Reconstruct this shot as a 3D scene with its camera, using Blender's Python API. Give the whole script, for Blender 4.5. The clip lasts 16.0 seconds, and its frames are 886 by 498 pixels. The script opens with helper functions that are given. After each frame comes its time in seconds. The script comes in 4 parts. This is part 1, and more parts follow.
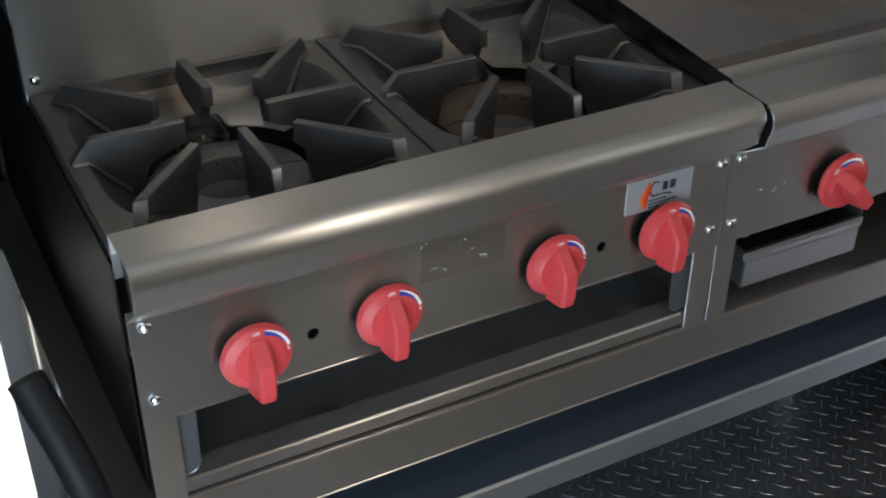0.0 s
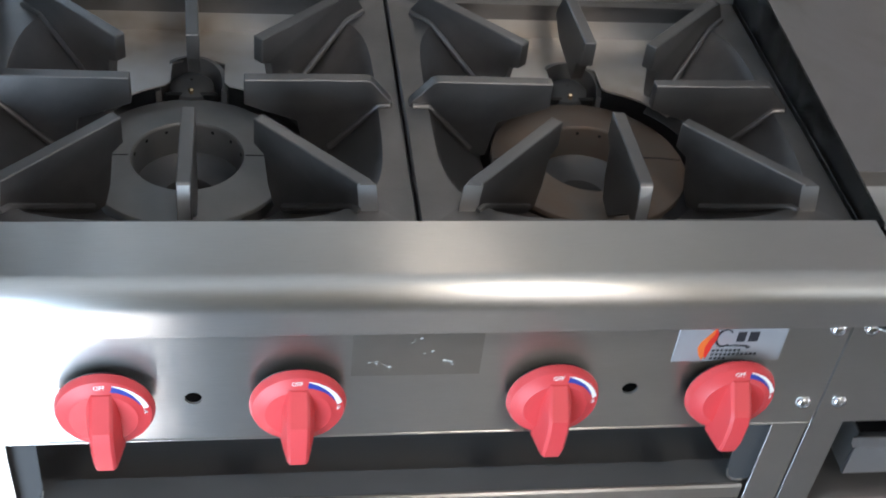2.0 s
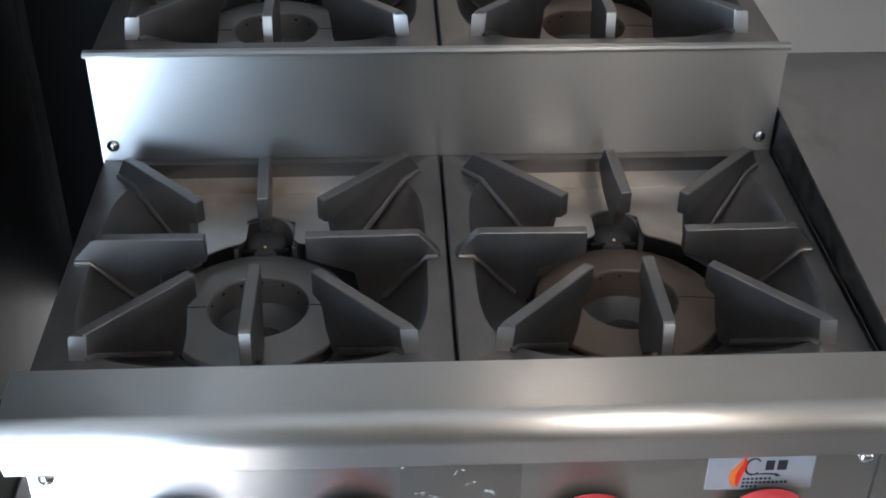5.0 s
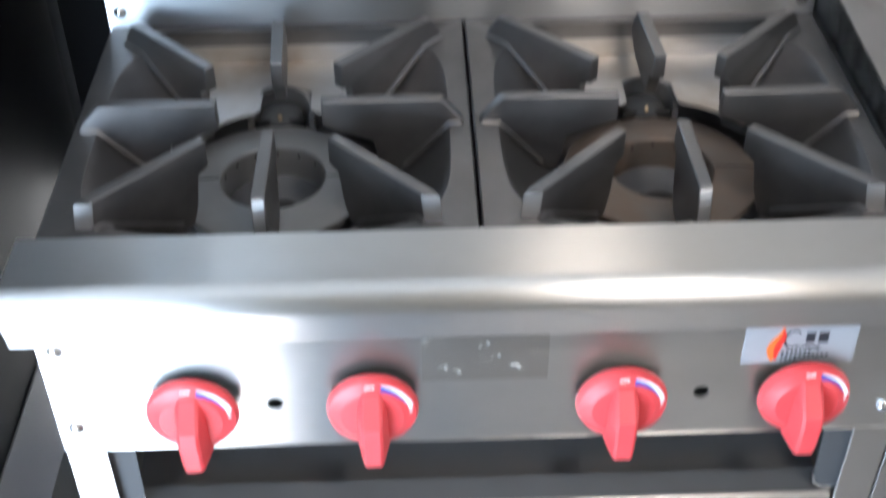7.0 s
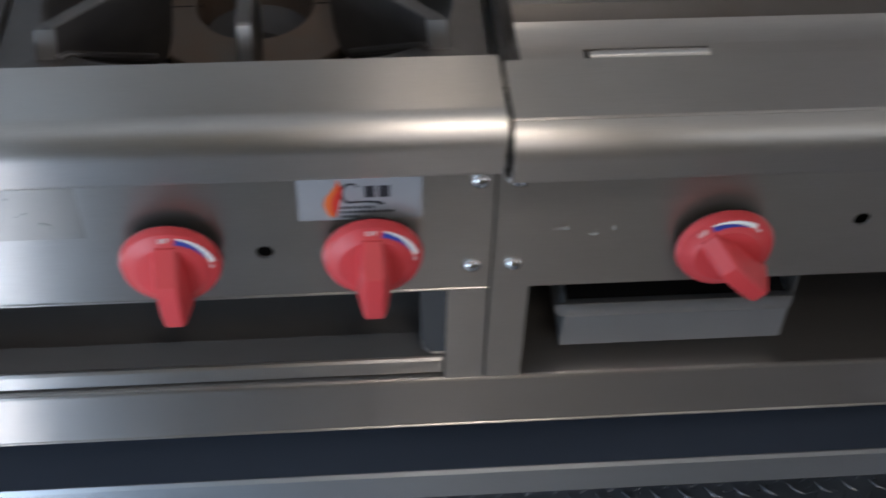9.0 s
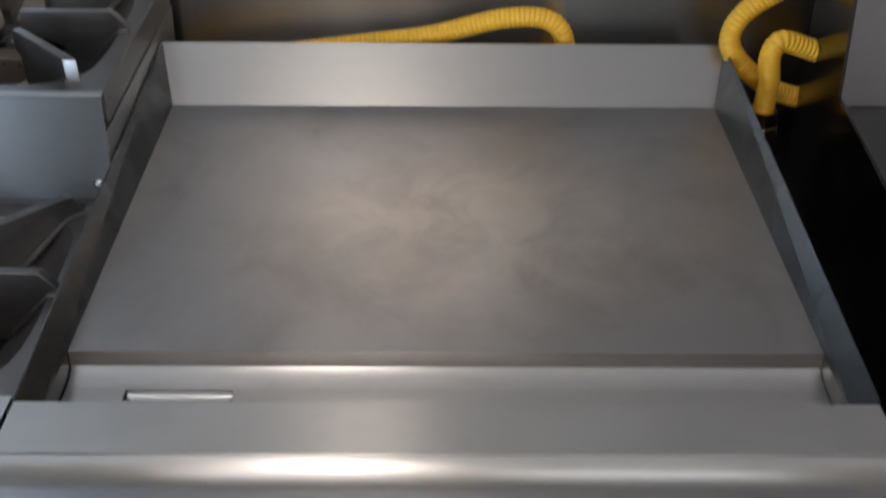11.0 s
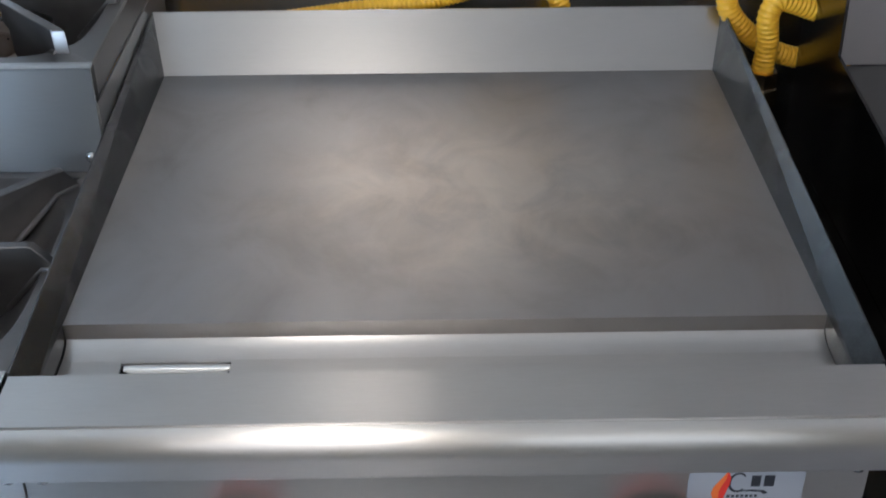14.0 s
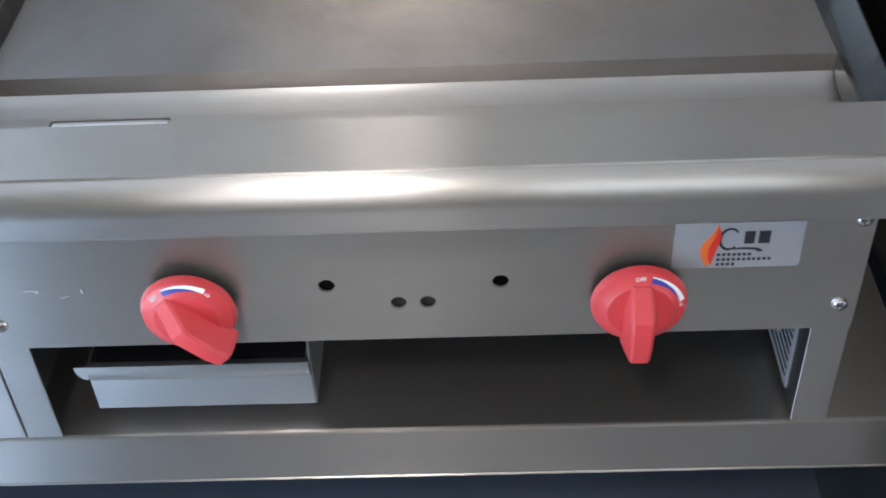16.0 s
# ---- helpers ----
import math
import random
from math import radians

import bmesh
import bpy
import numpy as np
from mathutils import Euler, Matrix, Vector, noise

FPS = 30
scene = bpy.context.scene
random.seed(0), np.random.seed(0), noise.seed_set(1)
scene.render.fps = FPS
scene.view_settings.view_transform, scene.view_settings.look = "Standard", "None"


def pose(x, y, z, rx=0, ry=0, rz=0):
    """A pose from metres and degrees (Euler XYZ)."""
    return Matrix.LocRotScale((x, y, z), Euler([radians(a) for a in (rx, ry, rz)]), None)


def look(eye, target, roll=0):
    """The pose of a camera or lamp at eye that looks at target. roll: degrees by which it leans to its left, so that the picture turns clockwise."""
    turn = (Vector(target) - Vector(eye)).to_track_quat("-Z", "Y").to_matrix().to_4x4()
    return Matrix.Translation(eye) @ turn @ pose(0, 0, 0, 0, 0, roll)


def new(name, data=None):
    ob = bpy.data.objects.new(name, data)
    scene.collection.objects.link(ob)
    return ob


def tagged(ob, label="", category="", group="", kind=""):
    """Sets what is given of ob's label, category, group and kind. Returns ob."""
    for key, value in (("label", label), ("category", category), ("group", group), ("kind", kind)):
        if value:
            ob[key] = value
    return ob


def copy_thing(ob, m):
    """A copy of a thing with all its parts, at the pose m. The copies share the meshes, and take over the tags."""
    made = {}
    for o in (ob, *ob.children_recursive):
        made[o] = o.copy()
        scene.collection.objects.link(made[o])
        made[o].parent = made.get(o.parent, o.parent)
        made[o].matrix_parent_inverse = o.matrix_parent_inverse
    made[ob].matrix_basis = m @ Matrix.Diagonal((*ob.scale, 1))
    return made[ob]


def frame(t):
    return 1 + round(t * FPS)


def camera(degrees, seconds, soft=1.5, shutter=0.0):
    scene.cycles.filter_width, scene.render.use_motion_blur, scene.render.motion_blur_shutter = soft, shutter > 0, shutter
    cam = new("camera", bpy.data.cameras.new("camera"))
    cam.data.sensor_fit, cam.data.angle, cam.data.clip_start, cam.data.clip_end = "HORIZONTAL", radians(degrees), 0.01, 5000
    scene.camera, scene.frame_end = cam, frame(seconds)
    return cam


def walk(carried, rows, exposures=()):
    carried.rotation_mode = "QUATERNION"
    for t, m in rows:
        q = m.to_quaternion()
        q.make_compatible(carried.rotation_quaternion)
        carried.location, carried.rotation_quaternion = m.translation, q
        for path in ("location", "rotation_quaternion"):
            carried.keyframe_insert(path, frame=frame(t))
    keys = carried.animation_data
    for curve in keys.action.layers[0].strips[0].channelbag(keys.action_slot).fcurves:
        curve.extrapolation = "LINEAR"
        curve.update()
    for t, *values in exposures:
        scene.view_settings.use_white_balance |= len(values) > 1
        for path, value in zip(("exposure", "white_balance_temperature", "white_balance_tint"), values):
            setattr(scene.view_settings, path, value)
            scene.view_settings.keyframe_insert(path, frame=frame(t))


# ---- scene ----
cam = camera(40.0, 16.0, soft=1.8, shutter=0.4)
PATH = [
    (0, (-0.144, -0.806, 1.42), (0.642, 0.666, 0.317), 0.5),
    (0.5, (-0.119, -0.758, 1.423), (0.771, 0.64, 0.302), 1.8),
    (0.8, (-0.107, -0.696, 1.407), (0.88, 0.674, 0.335), 2.7),
    (1, (-0.082, -0.662, 1.404), (0.826, 0.789, 0.369), 2.0),
    (1.5, (0.068, -0.579, 1.388), (0.614, 0.855, 0.106), 4.7),
    (2, (0.202, -0.561, 1.395), (0.499, 0.92, 0.084), 7.2),
    (2.5, (0.233, -0.58, 1.419), (0.479, 0.958, 0.165), 7.8),
    (3, (0.261, -0.617, 1.43), (0.409, 0.921, 0.161), 2.1),
    (3.5, (0.261, -0.622, 1.434), (0.382, 0.943, 0.195), 1.5),
    (4, (0.267, -0.624, 1.44), (0.354, 0.951, 0.21), 0.6),
    (4.5, (0.263, -0.625, 1.444), (0.344, 0.993, 0.272), 0.5),
    (4.7, (0.26, -0.626, 1.449), (0.345, 1.015, 0.309), 0.6),
    (6.8, (0.267, -0.611, 1.405), (0.303, 1.003, 0.225), -0.6),
    (7, (0.263, -0.605, 1.399), (0.3, 0.942, 0.132), -0.6),
    (7.5, (0.276, -0.596, 1.382), (0.267, 0.788, -0.061), -1.8),
    (8, (0.31, -0.597, 1.359), (0.309, 0.731, -0.136), -1.8),
    (8.5, (0.383, -0.572, 1.344), (0.467, 0.775, -0.132), 1.2),
    (9, (0.526, -0.56, 1.338), (0.654, 0.831, -0.093), 1.6),
    (9.5, (0.706, -0.592, 1.358), (0.789, 0.801, -0.075), 1.9),
    (9.8, (0.82, -0.642, 1.362), (0.866, 0.822, 0.001), 2.8),
    (10, (0.867, -0.659, 1.356), (0.907, 0.869, 0.066), 2.5),
    (10.2, (0.904, -0.655, 1.374), (0.927, 0.906, 0.123), 1.3),
    (12.3, (0.904, -0.65, 1.477), (0.924, 1.178, 0.666), 0.2),
    (12.5, (0.898, -0.65, 1.471), (0.929, 1.178, 0.66), 0.3),
    (13, (0.897, -0.654, 1.446), (0.931, 1.142, 0.568), 0.1),
    (13.5, (0.902, -0.652, 1.436), (0.928, 1.084, 0.444), -0.2),
    (14, (0.905, -0.644, 1.436), (0.924, 1.029, 0.339), -0.4),
    (14.5, (0.899, -0.623, 1.399), (0.915, 1.008, 0.241), -0.2),
    (15, (0.907, -0.613, 1.377), (0.901, 0.958, 0.14), -0.8),
    (15.5, (0.926, -0.608, 1.355), (0.877, 0.902, 0.045), -1.9),
    (16, (0.961, -0.602, 1.34), (0.902, 0.894, 0.013), -3.1),
]
EXPOSURES = [(0, -0.38, 7300, 10), (1.0, 0.35, 7100, 10), (1.6, 0.85, 6700, 10), (2.0, 0.5, 6750, 11), (2.5, 0.48, 6800, 12), (3.5, 0.32, 6850, 13), (4.5, 0.2, 6850, 13), (7.0, 1.22, 6650, 12), (7.6, 0.76, 6600, 12), (8.0, 0.65, 6600, 12), (8.5, -0.05, 6800, 14), (9.0, -0.4, 7000, 15), (9.6, 0.13, 6900, 14), (10.0, 0.25, 6900, 15), (12.5, 0.4, 6600, 13), (13.0, 0.45, 6500, 13), (14.0, 0.55, 6450, 12), (16.0, 0.72, 6550, 12)]
walk(cam, [(t, look(eye, target, roll)) for t, eye, target, roll in PATH], EXPOSURES)

# ---- world, sun, large lights ----
world = bpy.data.worlds.new("world")
scene.world = world
world.use_nodes = True
wn, wl = world.node_tree.nodes, world.node_tree.links
sky = wn.new("ShaderNodeTexSky")
sky.sky_type, sky.sun_disc = "NISHITA", False
SUN_EL, SUN_AZ = 58.0, 196.0
sky.sun_elevation, sky.sun_rotation = radians(SUN_EL), radians(SUN_AZ)
wl.new(sky.outputs["Color"], wn["Background"].inputs["Color"])
wn["Background"].inputs["Strength"].default_value = 0.12

sun = new("sun", bpy.data.lights.new("sun", "SUN"))
sun.data.energy, sun.data.angle, sun.data.color = 5.0, radians(0.5), (1.0, 0.95, 0.88)
SUN_FROM = Vector((math.sin(radians(SUN_AZ)) * math.cos(radians(SUN_EL)), math.cos(radians(SUN_AZ)) * math.cos(radians(SUN_EL)), math.sin(radians(SUN_EL))))
sun.matrix_world = look(SUN_FROM * 10, (0, 0, 0))


def opening_light(name, x, y, z, w, h, watts, colour, to):
    lamp = new(name, bpy.data.lights.new(name, "AREA"))
    lamp.data.shape, lamp.data.size, lamp.data.size_y = "RECTANGLE", w, h
    lamp.data.energy, lamp.data.color = watts, colour
    lamp.matrix_world = look((x, y, z), to)
    return lamp


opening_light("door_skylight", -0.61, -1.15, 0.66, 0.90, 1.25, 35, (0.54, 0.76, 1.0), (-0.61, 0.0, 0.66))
opening_light("window_skylight", 0.68, -1.15, 1.40, 0.37, 0.71, 1.0, (1.0, 0.92, 0.82), (0.68, 0.0, 1.4))


opening_light("roof_vent_light", 0.72, -0.98, 2.14, 0.20, 0.28, 4.5, (1.0, 0.94, 0.86), (0.72, -0.98, 0.0))
opening_light("hatch_skylight", 1.25, -1.15, 1.40, 0.48, 0.71, 0.65, (1.0, 0.97, 0.80), (1.25, 0.0, 1.4))
opening_light("end_skylight", 2.59, -0.82, 1.05, 0.56, 0.86, 7.5, (0.82, 0.89, 1.0), (0.0, -0.82, 1.05))


# ---- materials ----
def material(name):
    m = bpy.data.materials.new(name)
    m.use_nodes = True
    nodes, links = m.node_tree.nodes, m.node_tree.links
    return m, nodes, links, nodes["Principled BSDF"]


def noise_node(nodes, links, scale, stretch=(1, 1, 1), detail=4, rough=0.6):
    co = nodes.new("ShaderNodeTexCoord")
    mp = nodes.new("ShaderNodeMapping")
    mp.inputs["Scale"].default_value = stretch
    tx = nodes.new("ShaderNodeTexNoise")
    tx.inputs["Scale"].default_value, tx.inputs["Detail"].default_value, tx.inputs["Roughness"].default_value = scale, detail, rough
    links.new(co.outputs["Object"], mp.inputs["Vector"])
    links.new(mp.outputs["Vector"], tx.inputs["Vector"])
    return tx


def ramp(nodes, links, source, stops):
    r = nodes.new("ShaderNodeValToRGB")
    el = r.color_ramp.elements
    el[0].position, el[0].color = stops[0][0], (*stops[0][1], 1)
    el[1].position, el[1].color = stops[-1][0], (*stops[-1][1], 1)
    for p, c in stops[1:-1]:
        e = el.new(p)
        e.color = (*c, 1)
    links.new(source, r.inputs["Fac"])
    return r


def span(nodes, links, source, lo, hi, a=0.3, b=0.7):
    r = nodes.new("ShaderNodeMapRange")
    r.inputs["From Min"].default_value, r.inputs["From Max"].default_value = a, b
    r.inputs["To Min"].default_value, r.inputs["To Max"].default_value = lo, hi
    links.new(source, r.inputs["Value"])
    return r


def bump(nodes, links, source, strength, distance, bsdf):
    b = nodes.new("ShaderNodeBump")
    b.inputs["Strength"].default_value, b.inputs["Distance"].default_value = strength, distance
    links.new(source, b.inputs["Height"])
    links.new(b.outputs["Normal"], bsdf.inputs["Normal"])


def steel(name, tone, rough, aniso, grain=(1.0, 40.0, 40.0), warm=0.0, along=(1.0, 0.02, 0.03), relief=0.03, cloud=(0.6, 1.4, 1.4), spread=0.09, even=False):
    m, n, l, b = material(name)
    b.inputs["Metallic"].default_value = 1.0
    fine = noise_node(n, l, 60, grain, 5)
    broad = noise_node(n, l, 5, cloud, 3)
    mix = n.new("ShaderNodeMath")
    mix.operation = "MULTIPLY_ADD"
    l.new(fine.outputs["Fac"], mix.inputs[0])
    mix.inputs[1].default_value = 0.12 if even else 0.45
    scale = span(n, l, broad.outputs["Fac"], 0.35 if even else 0.18, 0.59 if even else 0.42)
    l.new(scale.outputs["Result"], mix.inputs[2])
    lo, hi = tone * (1 - spread), tone * (1 + spread)
    c = ramp(n, l, mix.outputs["Value"], [(0.3, (lo * (1 + warm), lo, lo * (1 - warm))), (0.8, (hi * (1 + warm), hi, hi * (1 - warm)))])
    l.new(c.outputs["Color"], b.inputs["Base Color"])
    r = span(n, l, mix.outputs["Value"], rough * 0.92, rough * 1.09)
    if even:
        b.inputs["Roughness"].default_value = rough
    else:
        l.new(r.outputs["Result"], b.inputs["Roughness"])
    b.inputs["Anisotropic"].default_value = aniso
    b.inputs["Anisotropic Rotation"].default_value = 0.25
    t = n.new("ShaderNodeCombineXYZ")
    for k, v in zip("XYZ", along):
        t.inputs[k].default_value = v
    l.new(t.outputs["Vector"], b.inputs["Tangent"])
    if not even:
        bump(n, l, fine.outputs["Fac"], relief, 0.0004, b)
    return m


STEEL = steel("brushed_stainless_steel", 0.62, 0.30, 0.92, warm=0.02, relief=0.05, spread=0.14)
RISER_STEEL = steel("riser_stainless_steel", 0.42, 0.36, 0.9, warm=-0.02, relief=0.03)
STEEL_WALL = steel("wall_stainless_steel", 0.55, 0.255, 0.9, warm=0.012, cloud=(3.0, 1.0, 0.08), spread=0.20, even=True)
STEEL_DULL = steel("dull_stainless_steel", 0.42, 0.32, 0.6, warm=0.01)
STEEL_TABLE = steel("table_stainless_steel", 0.54, 0.30, 0.9, warm=0.03, relief=0.05)
# darker and rougher than the table's front flange
TABLE_TOP = steel("duller_table_steel", 0.40, 0.42, 0.3, warm=0.06, relief=0.02)
FLANGE_STEEL = steel("shelf_flange_steel", 0.58, 0.42, 0.7, warm=-0.09)
TRAY_LIP = steel("drawer_lip_steel", 0.60, 0.34, 0.2, warm=-0.02, relief=0.01)
DRAWER_STEEL = steel("drawer_steel", 0.72, 0.36, 0.2, warm=-0.03, relief=0.01)
STEEL_DARK = steel("dark_drawn_steel", 0.16, 0.34, 0.4)
BRIGHT = steel("bright_glint_metal", 0.92, 0.32, 0.0, grain=(6, 6, 6))


def painted(name, colour, rough, spot=0.12, scale=40, metal=0.0, relief=0.1, depth=0.0004, gloss=0.5):
    m, n, l, b = material(name)
    b.inputs["Metallic"].default_value = metal
    b.inputs["Specular IOR Level"].default_value = gloss
    fine = noise_node(n, l, scale * 8, detail=5)
    broad = noise_node(n, l, scale * 0.4, detail=4)
    lo, hi = [c * (1 - spot) for c in colour], [min(1, c * (1 + spot)) for c in colour]
    c = ramp(n, l, broad.outputs["Fac"], [(0.3, lo), (0.7, hi)])
    l.new(c.outputs["Color"], b.inputs["Base Color"])
    r = span(n, l, broad.outputs["Fac"], rough * 0.85, rough * 1.15)
    l.new(r.outputs["Result"], b.inputs["Roughness"])
    if relief:
        bump(n, l, fine.outputs["Fac"], relief, depth, b)
    return m


IRON = painted("cast_iron", (0.165, 0.158, 0.158), 0.40, 0.18, 60, metal=0.85, relief=0.35, depth=0.0006)
# lighter copy of the cast iron for finger ends that face the front light
LIT_END_IRON = painted("lit_finger_end_iron", (0.46, 0.46, 0.465), 0.45, 0.10, 60, metal=0.8, relief=0.3, depth=0.0004)
# burner iron darkened: the shade inside the ring is in the colour
THROAT = painted("shaded_throat_iron", (0.085, 0.082, 0.085), 0.5, 0.15, 40, metal=0.4, relief=0.3, depth=0.0005)
BURNER_IRON = painted("grey_burner_iron", (0.22, 0.215, 0.215), 0.44, 0.12, 40, metal=0.5, relief=0.3, depth=0.0005)
GALVANISED = painted("dull_blue_shelf_steel", (0.095, 0.122, 0.170), 0.42, 0.10, 5, metal=0.35, relief=0.03)
BACK_STEEL = steel("back_splash_steel", 0.42, 0.34, 0.7, warm=0.01, relief=0.02)
# stainless too; the dark it reflects is put into a low tone
SPLASH_STEEL = steel("dark_reflecting_splash_steel", 0.14, 0.27, 0.3, warm=-0.02, relief=0.01)
# stainless like the flue front, with the sides' shade in its low tone
FRYER_STEEL = steel("shaded_fryer_steel", 0.095, 0.20, 0.2, warm=0.03, relief=0.01)
# dull grey for the sheets inside the hot plate
INNER_SHEET = painted("dull_dark_sheet", (0.22, 0.21, 0.21), 0.5, 0.2, 8, relief=0.05)
TRAY_GREY = painted("dull_grey_tray_steel", (0.26, 0.26, 0.265), 0.45, 0.15, 12, metal=0.6, relief=0.05)
GUIDE_GREY = painted("dark_grey_steel", (0.060, 0.060, 0.062), 0.6, 0.1, 12, metal=0.0, relief=0.05, gloss=0.2)
BLACK = painted("black_finish_and_shade", (0.010, 0.010, 0.011), 0.5, 0.3, 10, relief=0.1, gloss=0.15)
BLACK_SATIN = painted("black_satin_sheet", (0.008, 0.008, 0.009), 0.55, 0.3, 4, relief=0.05, gloss=0.12)
HOLE = painted("dark_hole", (0.006, 0.006, 0.006), 0.8, 0.1, relief=0)
RED = painted("red_knob_plastic", (0.62, 0.052, 0.058), 0.44, 0.05, 30, relief=0.12, depth=0.0002)
BLUE = painted("blue_print", (0.03, 0.05, 0.30), 0.4, 0.05, relief=0)
WHITE = painted("white_print", (0.85, 0.85, 0.84), 0.4, 0.03, relief=0)
STICKER = painted("silver_white_label", (0.43, 0.435, 0.46), 0.38, 0.04, 20, metal=0.5, relief=0)
INK = painted("dark_print", (0.02, 0.02, 0.025), 0.5, 0.1, relief=0)
FLAME_RED = painted("red_print", (0.60, 0.03, 0.02), 0.4, 0.05, relief=0)
FLAME_ORANGE = painted("orange_print", (0.68, 0.14, 0.03), 0.4, 0.05, relief=0)
YELLOW = painted("yellow_hose_coating", (1.0, 0.53, 0.04), 0.38, 0.06, 25, relief=0.1)
BRASS = steel("brass", 0.55, 0.25, 0.0, grain=(6, 6, 6), warm=0.35)
CHROME = steel("polished_screw_steel", 0.50, 0.16, 0.0, grain=(6, 6, 6))
GREY_WALL = painted("grey_lower_panel", (0.32, 0.32, 0.33), 0.5, 0.12, 6, relief=0.05)
PALE_WALL = painted("beige_wall_panel", (0.36, 0.325, 0.265), 0.55, 0.05, 4, relief=0.05)
PINK_WALL = painted("pale_pinkish_panel", (0.70, 0.61, 0.60), 0.5, 0.05, 4, relief=0.05)
CEILING_MAT = painted("ceiling_panel", (0.72, 0.71, 0.69), 0.6, 0.05, 4, relief=0.05)
DARK_WALL = painted("dark_wall_panel", (0.22, 0.20, 0.195), 0.5, 0.1, 4, relief=0.05)
# backdrop panel that glows by itself, in place of bright daylight outside
GLOW_WHITE = painted("glowing_white_backdrop", (0.85, 0.85, 0.85), 0.8, 0.04, 3, relief=0.1)
GLOW_WHITE.node_tree.nodes["Principled BSDF"].inputs["Emission Color"].default_value = (0.93, 0.97, 1.0, 1)
GLOW_WHITE.node_tree.nodes["Principled BSDF"].inputs["Emission Strength"].default_value = 3.0
# plain white that paints the glint of the drain slot's metal rim
GLINT_WHITE = painted("white_glint_paint", (0.86, 0.86, 0.85), 0.45, 0.04, 20, relief=0.05)
GROUND_MAT = painted("pale_concrete", (0.72, 0.71, 0.69), 0.9, 0.15, 3, relief=0.3, depth=0.01)


def floor_material():
    m, n, l, b = material("dark_diamond_plate")
    broad = noise_node(n, l, 9, detail=5)
    fine = noise_node(n, l, 160, detail=4)
    c = ramp(n, l, broad.outputs["Fac"], [(0.3, (0.27, 0.284, 0.31)), (0.7, (0.39, 0.408, 0.445))])
    l.new(c.outputs["Color"], b.inputs["Base Color"])
    b.inputs["Metallic"].default_value = 0.75
    r = span(n, l, fine.outputs["Fac"], 0.26, 0.36)
    l.new(r.outputs["Result"], b.inputs["Roughness"])
    bump(n, l, fine.outputs["Fac"], 0.25, 0.0005, b)
    return m


FLOOR_MAT = floor_material()


def plate_material():
    # ground griddle plate: even grey with a wiped, faintly heat-tinted patch in the middle
    m, n, l, b = material("griddle_plate_steel")
    b.inputs["Metallic"].default_value = 1.0
    co = n.new("ShaderNodeTexCoord")
    mp = n.new("ShaderNodeMapping")
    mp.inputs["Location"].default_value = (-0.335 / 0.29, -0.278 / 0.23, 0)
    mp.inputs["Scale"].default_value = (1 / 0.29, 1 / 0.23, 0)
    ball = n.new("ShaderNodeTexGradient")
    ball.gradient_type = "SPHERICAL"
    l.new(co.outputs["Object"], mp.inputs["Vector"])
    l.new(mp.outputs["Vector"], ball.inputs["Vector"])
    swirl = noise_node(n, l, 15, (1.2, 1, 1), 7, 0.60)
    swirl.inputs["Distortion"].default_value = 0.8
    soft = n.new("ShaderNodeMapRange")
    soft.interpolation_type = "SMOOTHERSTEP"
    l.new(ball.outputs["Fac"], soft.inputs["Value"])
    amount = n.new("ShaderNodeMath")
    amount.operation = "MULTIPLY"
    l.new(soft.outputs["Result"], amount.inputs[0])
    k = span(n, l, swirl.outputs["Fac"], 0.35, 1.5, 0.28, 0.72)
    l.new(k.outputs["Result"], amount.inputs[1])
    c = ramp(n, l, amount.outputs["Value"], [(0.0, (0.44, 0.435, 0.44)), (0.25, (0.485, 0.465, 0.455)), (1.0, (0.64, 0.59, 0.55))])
    # smears of wiped oil over the whole plate
    smear = noise_node(n, l, 8, (1.25, 1, 1), 6, 0.58)
    smear.inputs["Distortion"].default_value = 0.7
    tint = ramp(n, l, smear.outputs["Fac"], [(0.32, (0.86, 0.83, 0.80)), (0.5, (0.97, 0.95, 0.94)), (0.68, (1.0, 1.0, 1.0))])
    mul = n.new("ShaderNodeMix")
    mul.data_type, mul.blend_type = "RGBA", "MULTIPLY"
    mul.inputs["Factor"].default_value = 1.0
    l.new(c.outputs["Color"], mul.inputs["A"])
    l.new(tint.outputs["Color"], mul.inputs["B"])
    l.new(mul.outputs["Result"], b.inputs["Base Color"])
    rr = span(n, l, smear.outputs["Fac"], 0.46, 0.37)
    l.new(rr.outputs["Result"], b.inputs["Roughness"])
    fine = noise_node(n, l, 60, (1, 10, 1), 4)
    bump(n, l, fine.outputs["Fac"], 0.02, 0.0002, b)
    return m


PLATE = plate_material()


def shield_material():
    m, n, l, b = material("heat_tinted_steel")
    b.inputs["Metallic"].default_value = 0.8
    spots = noise_node(n, l, 14, (1, 1, 1), 3)
    c = ramp(n, l, spots.outputs["Fac"], [(0.35, (0.64, 0.62, 0.61)), (0.55, (0.57, 0.535, 0.50)), (0.74, (0.42, 0.34, 0.27))])
    l.new(c.outputs["Color"], b.inputs["Base Color"])
    b.inputs["Roughness"].default_value = 0.42
    return m


SHIELD = shield_material()


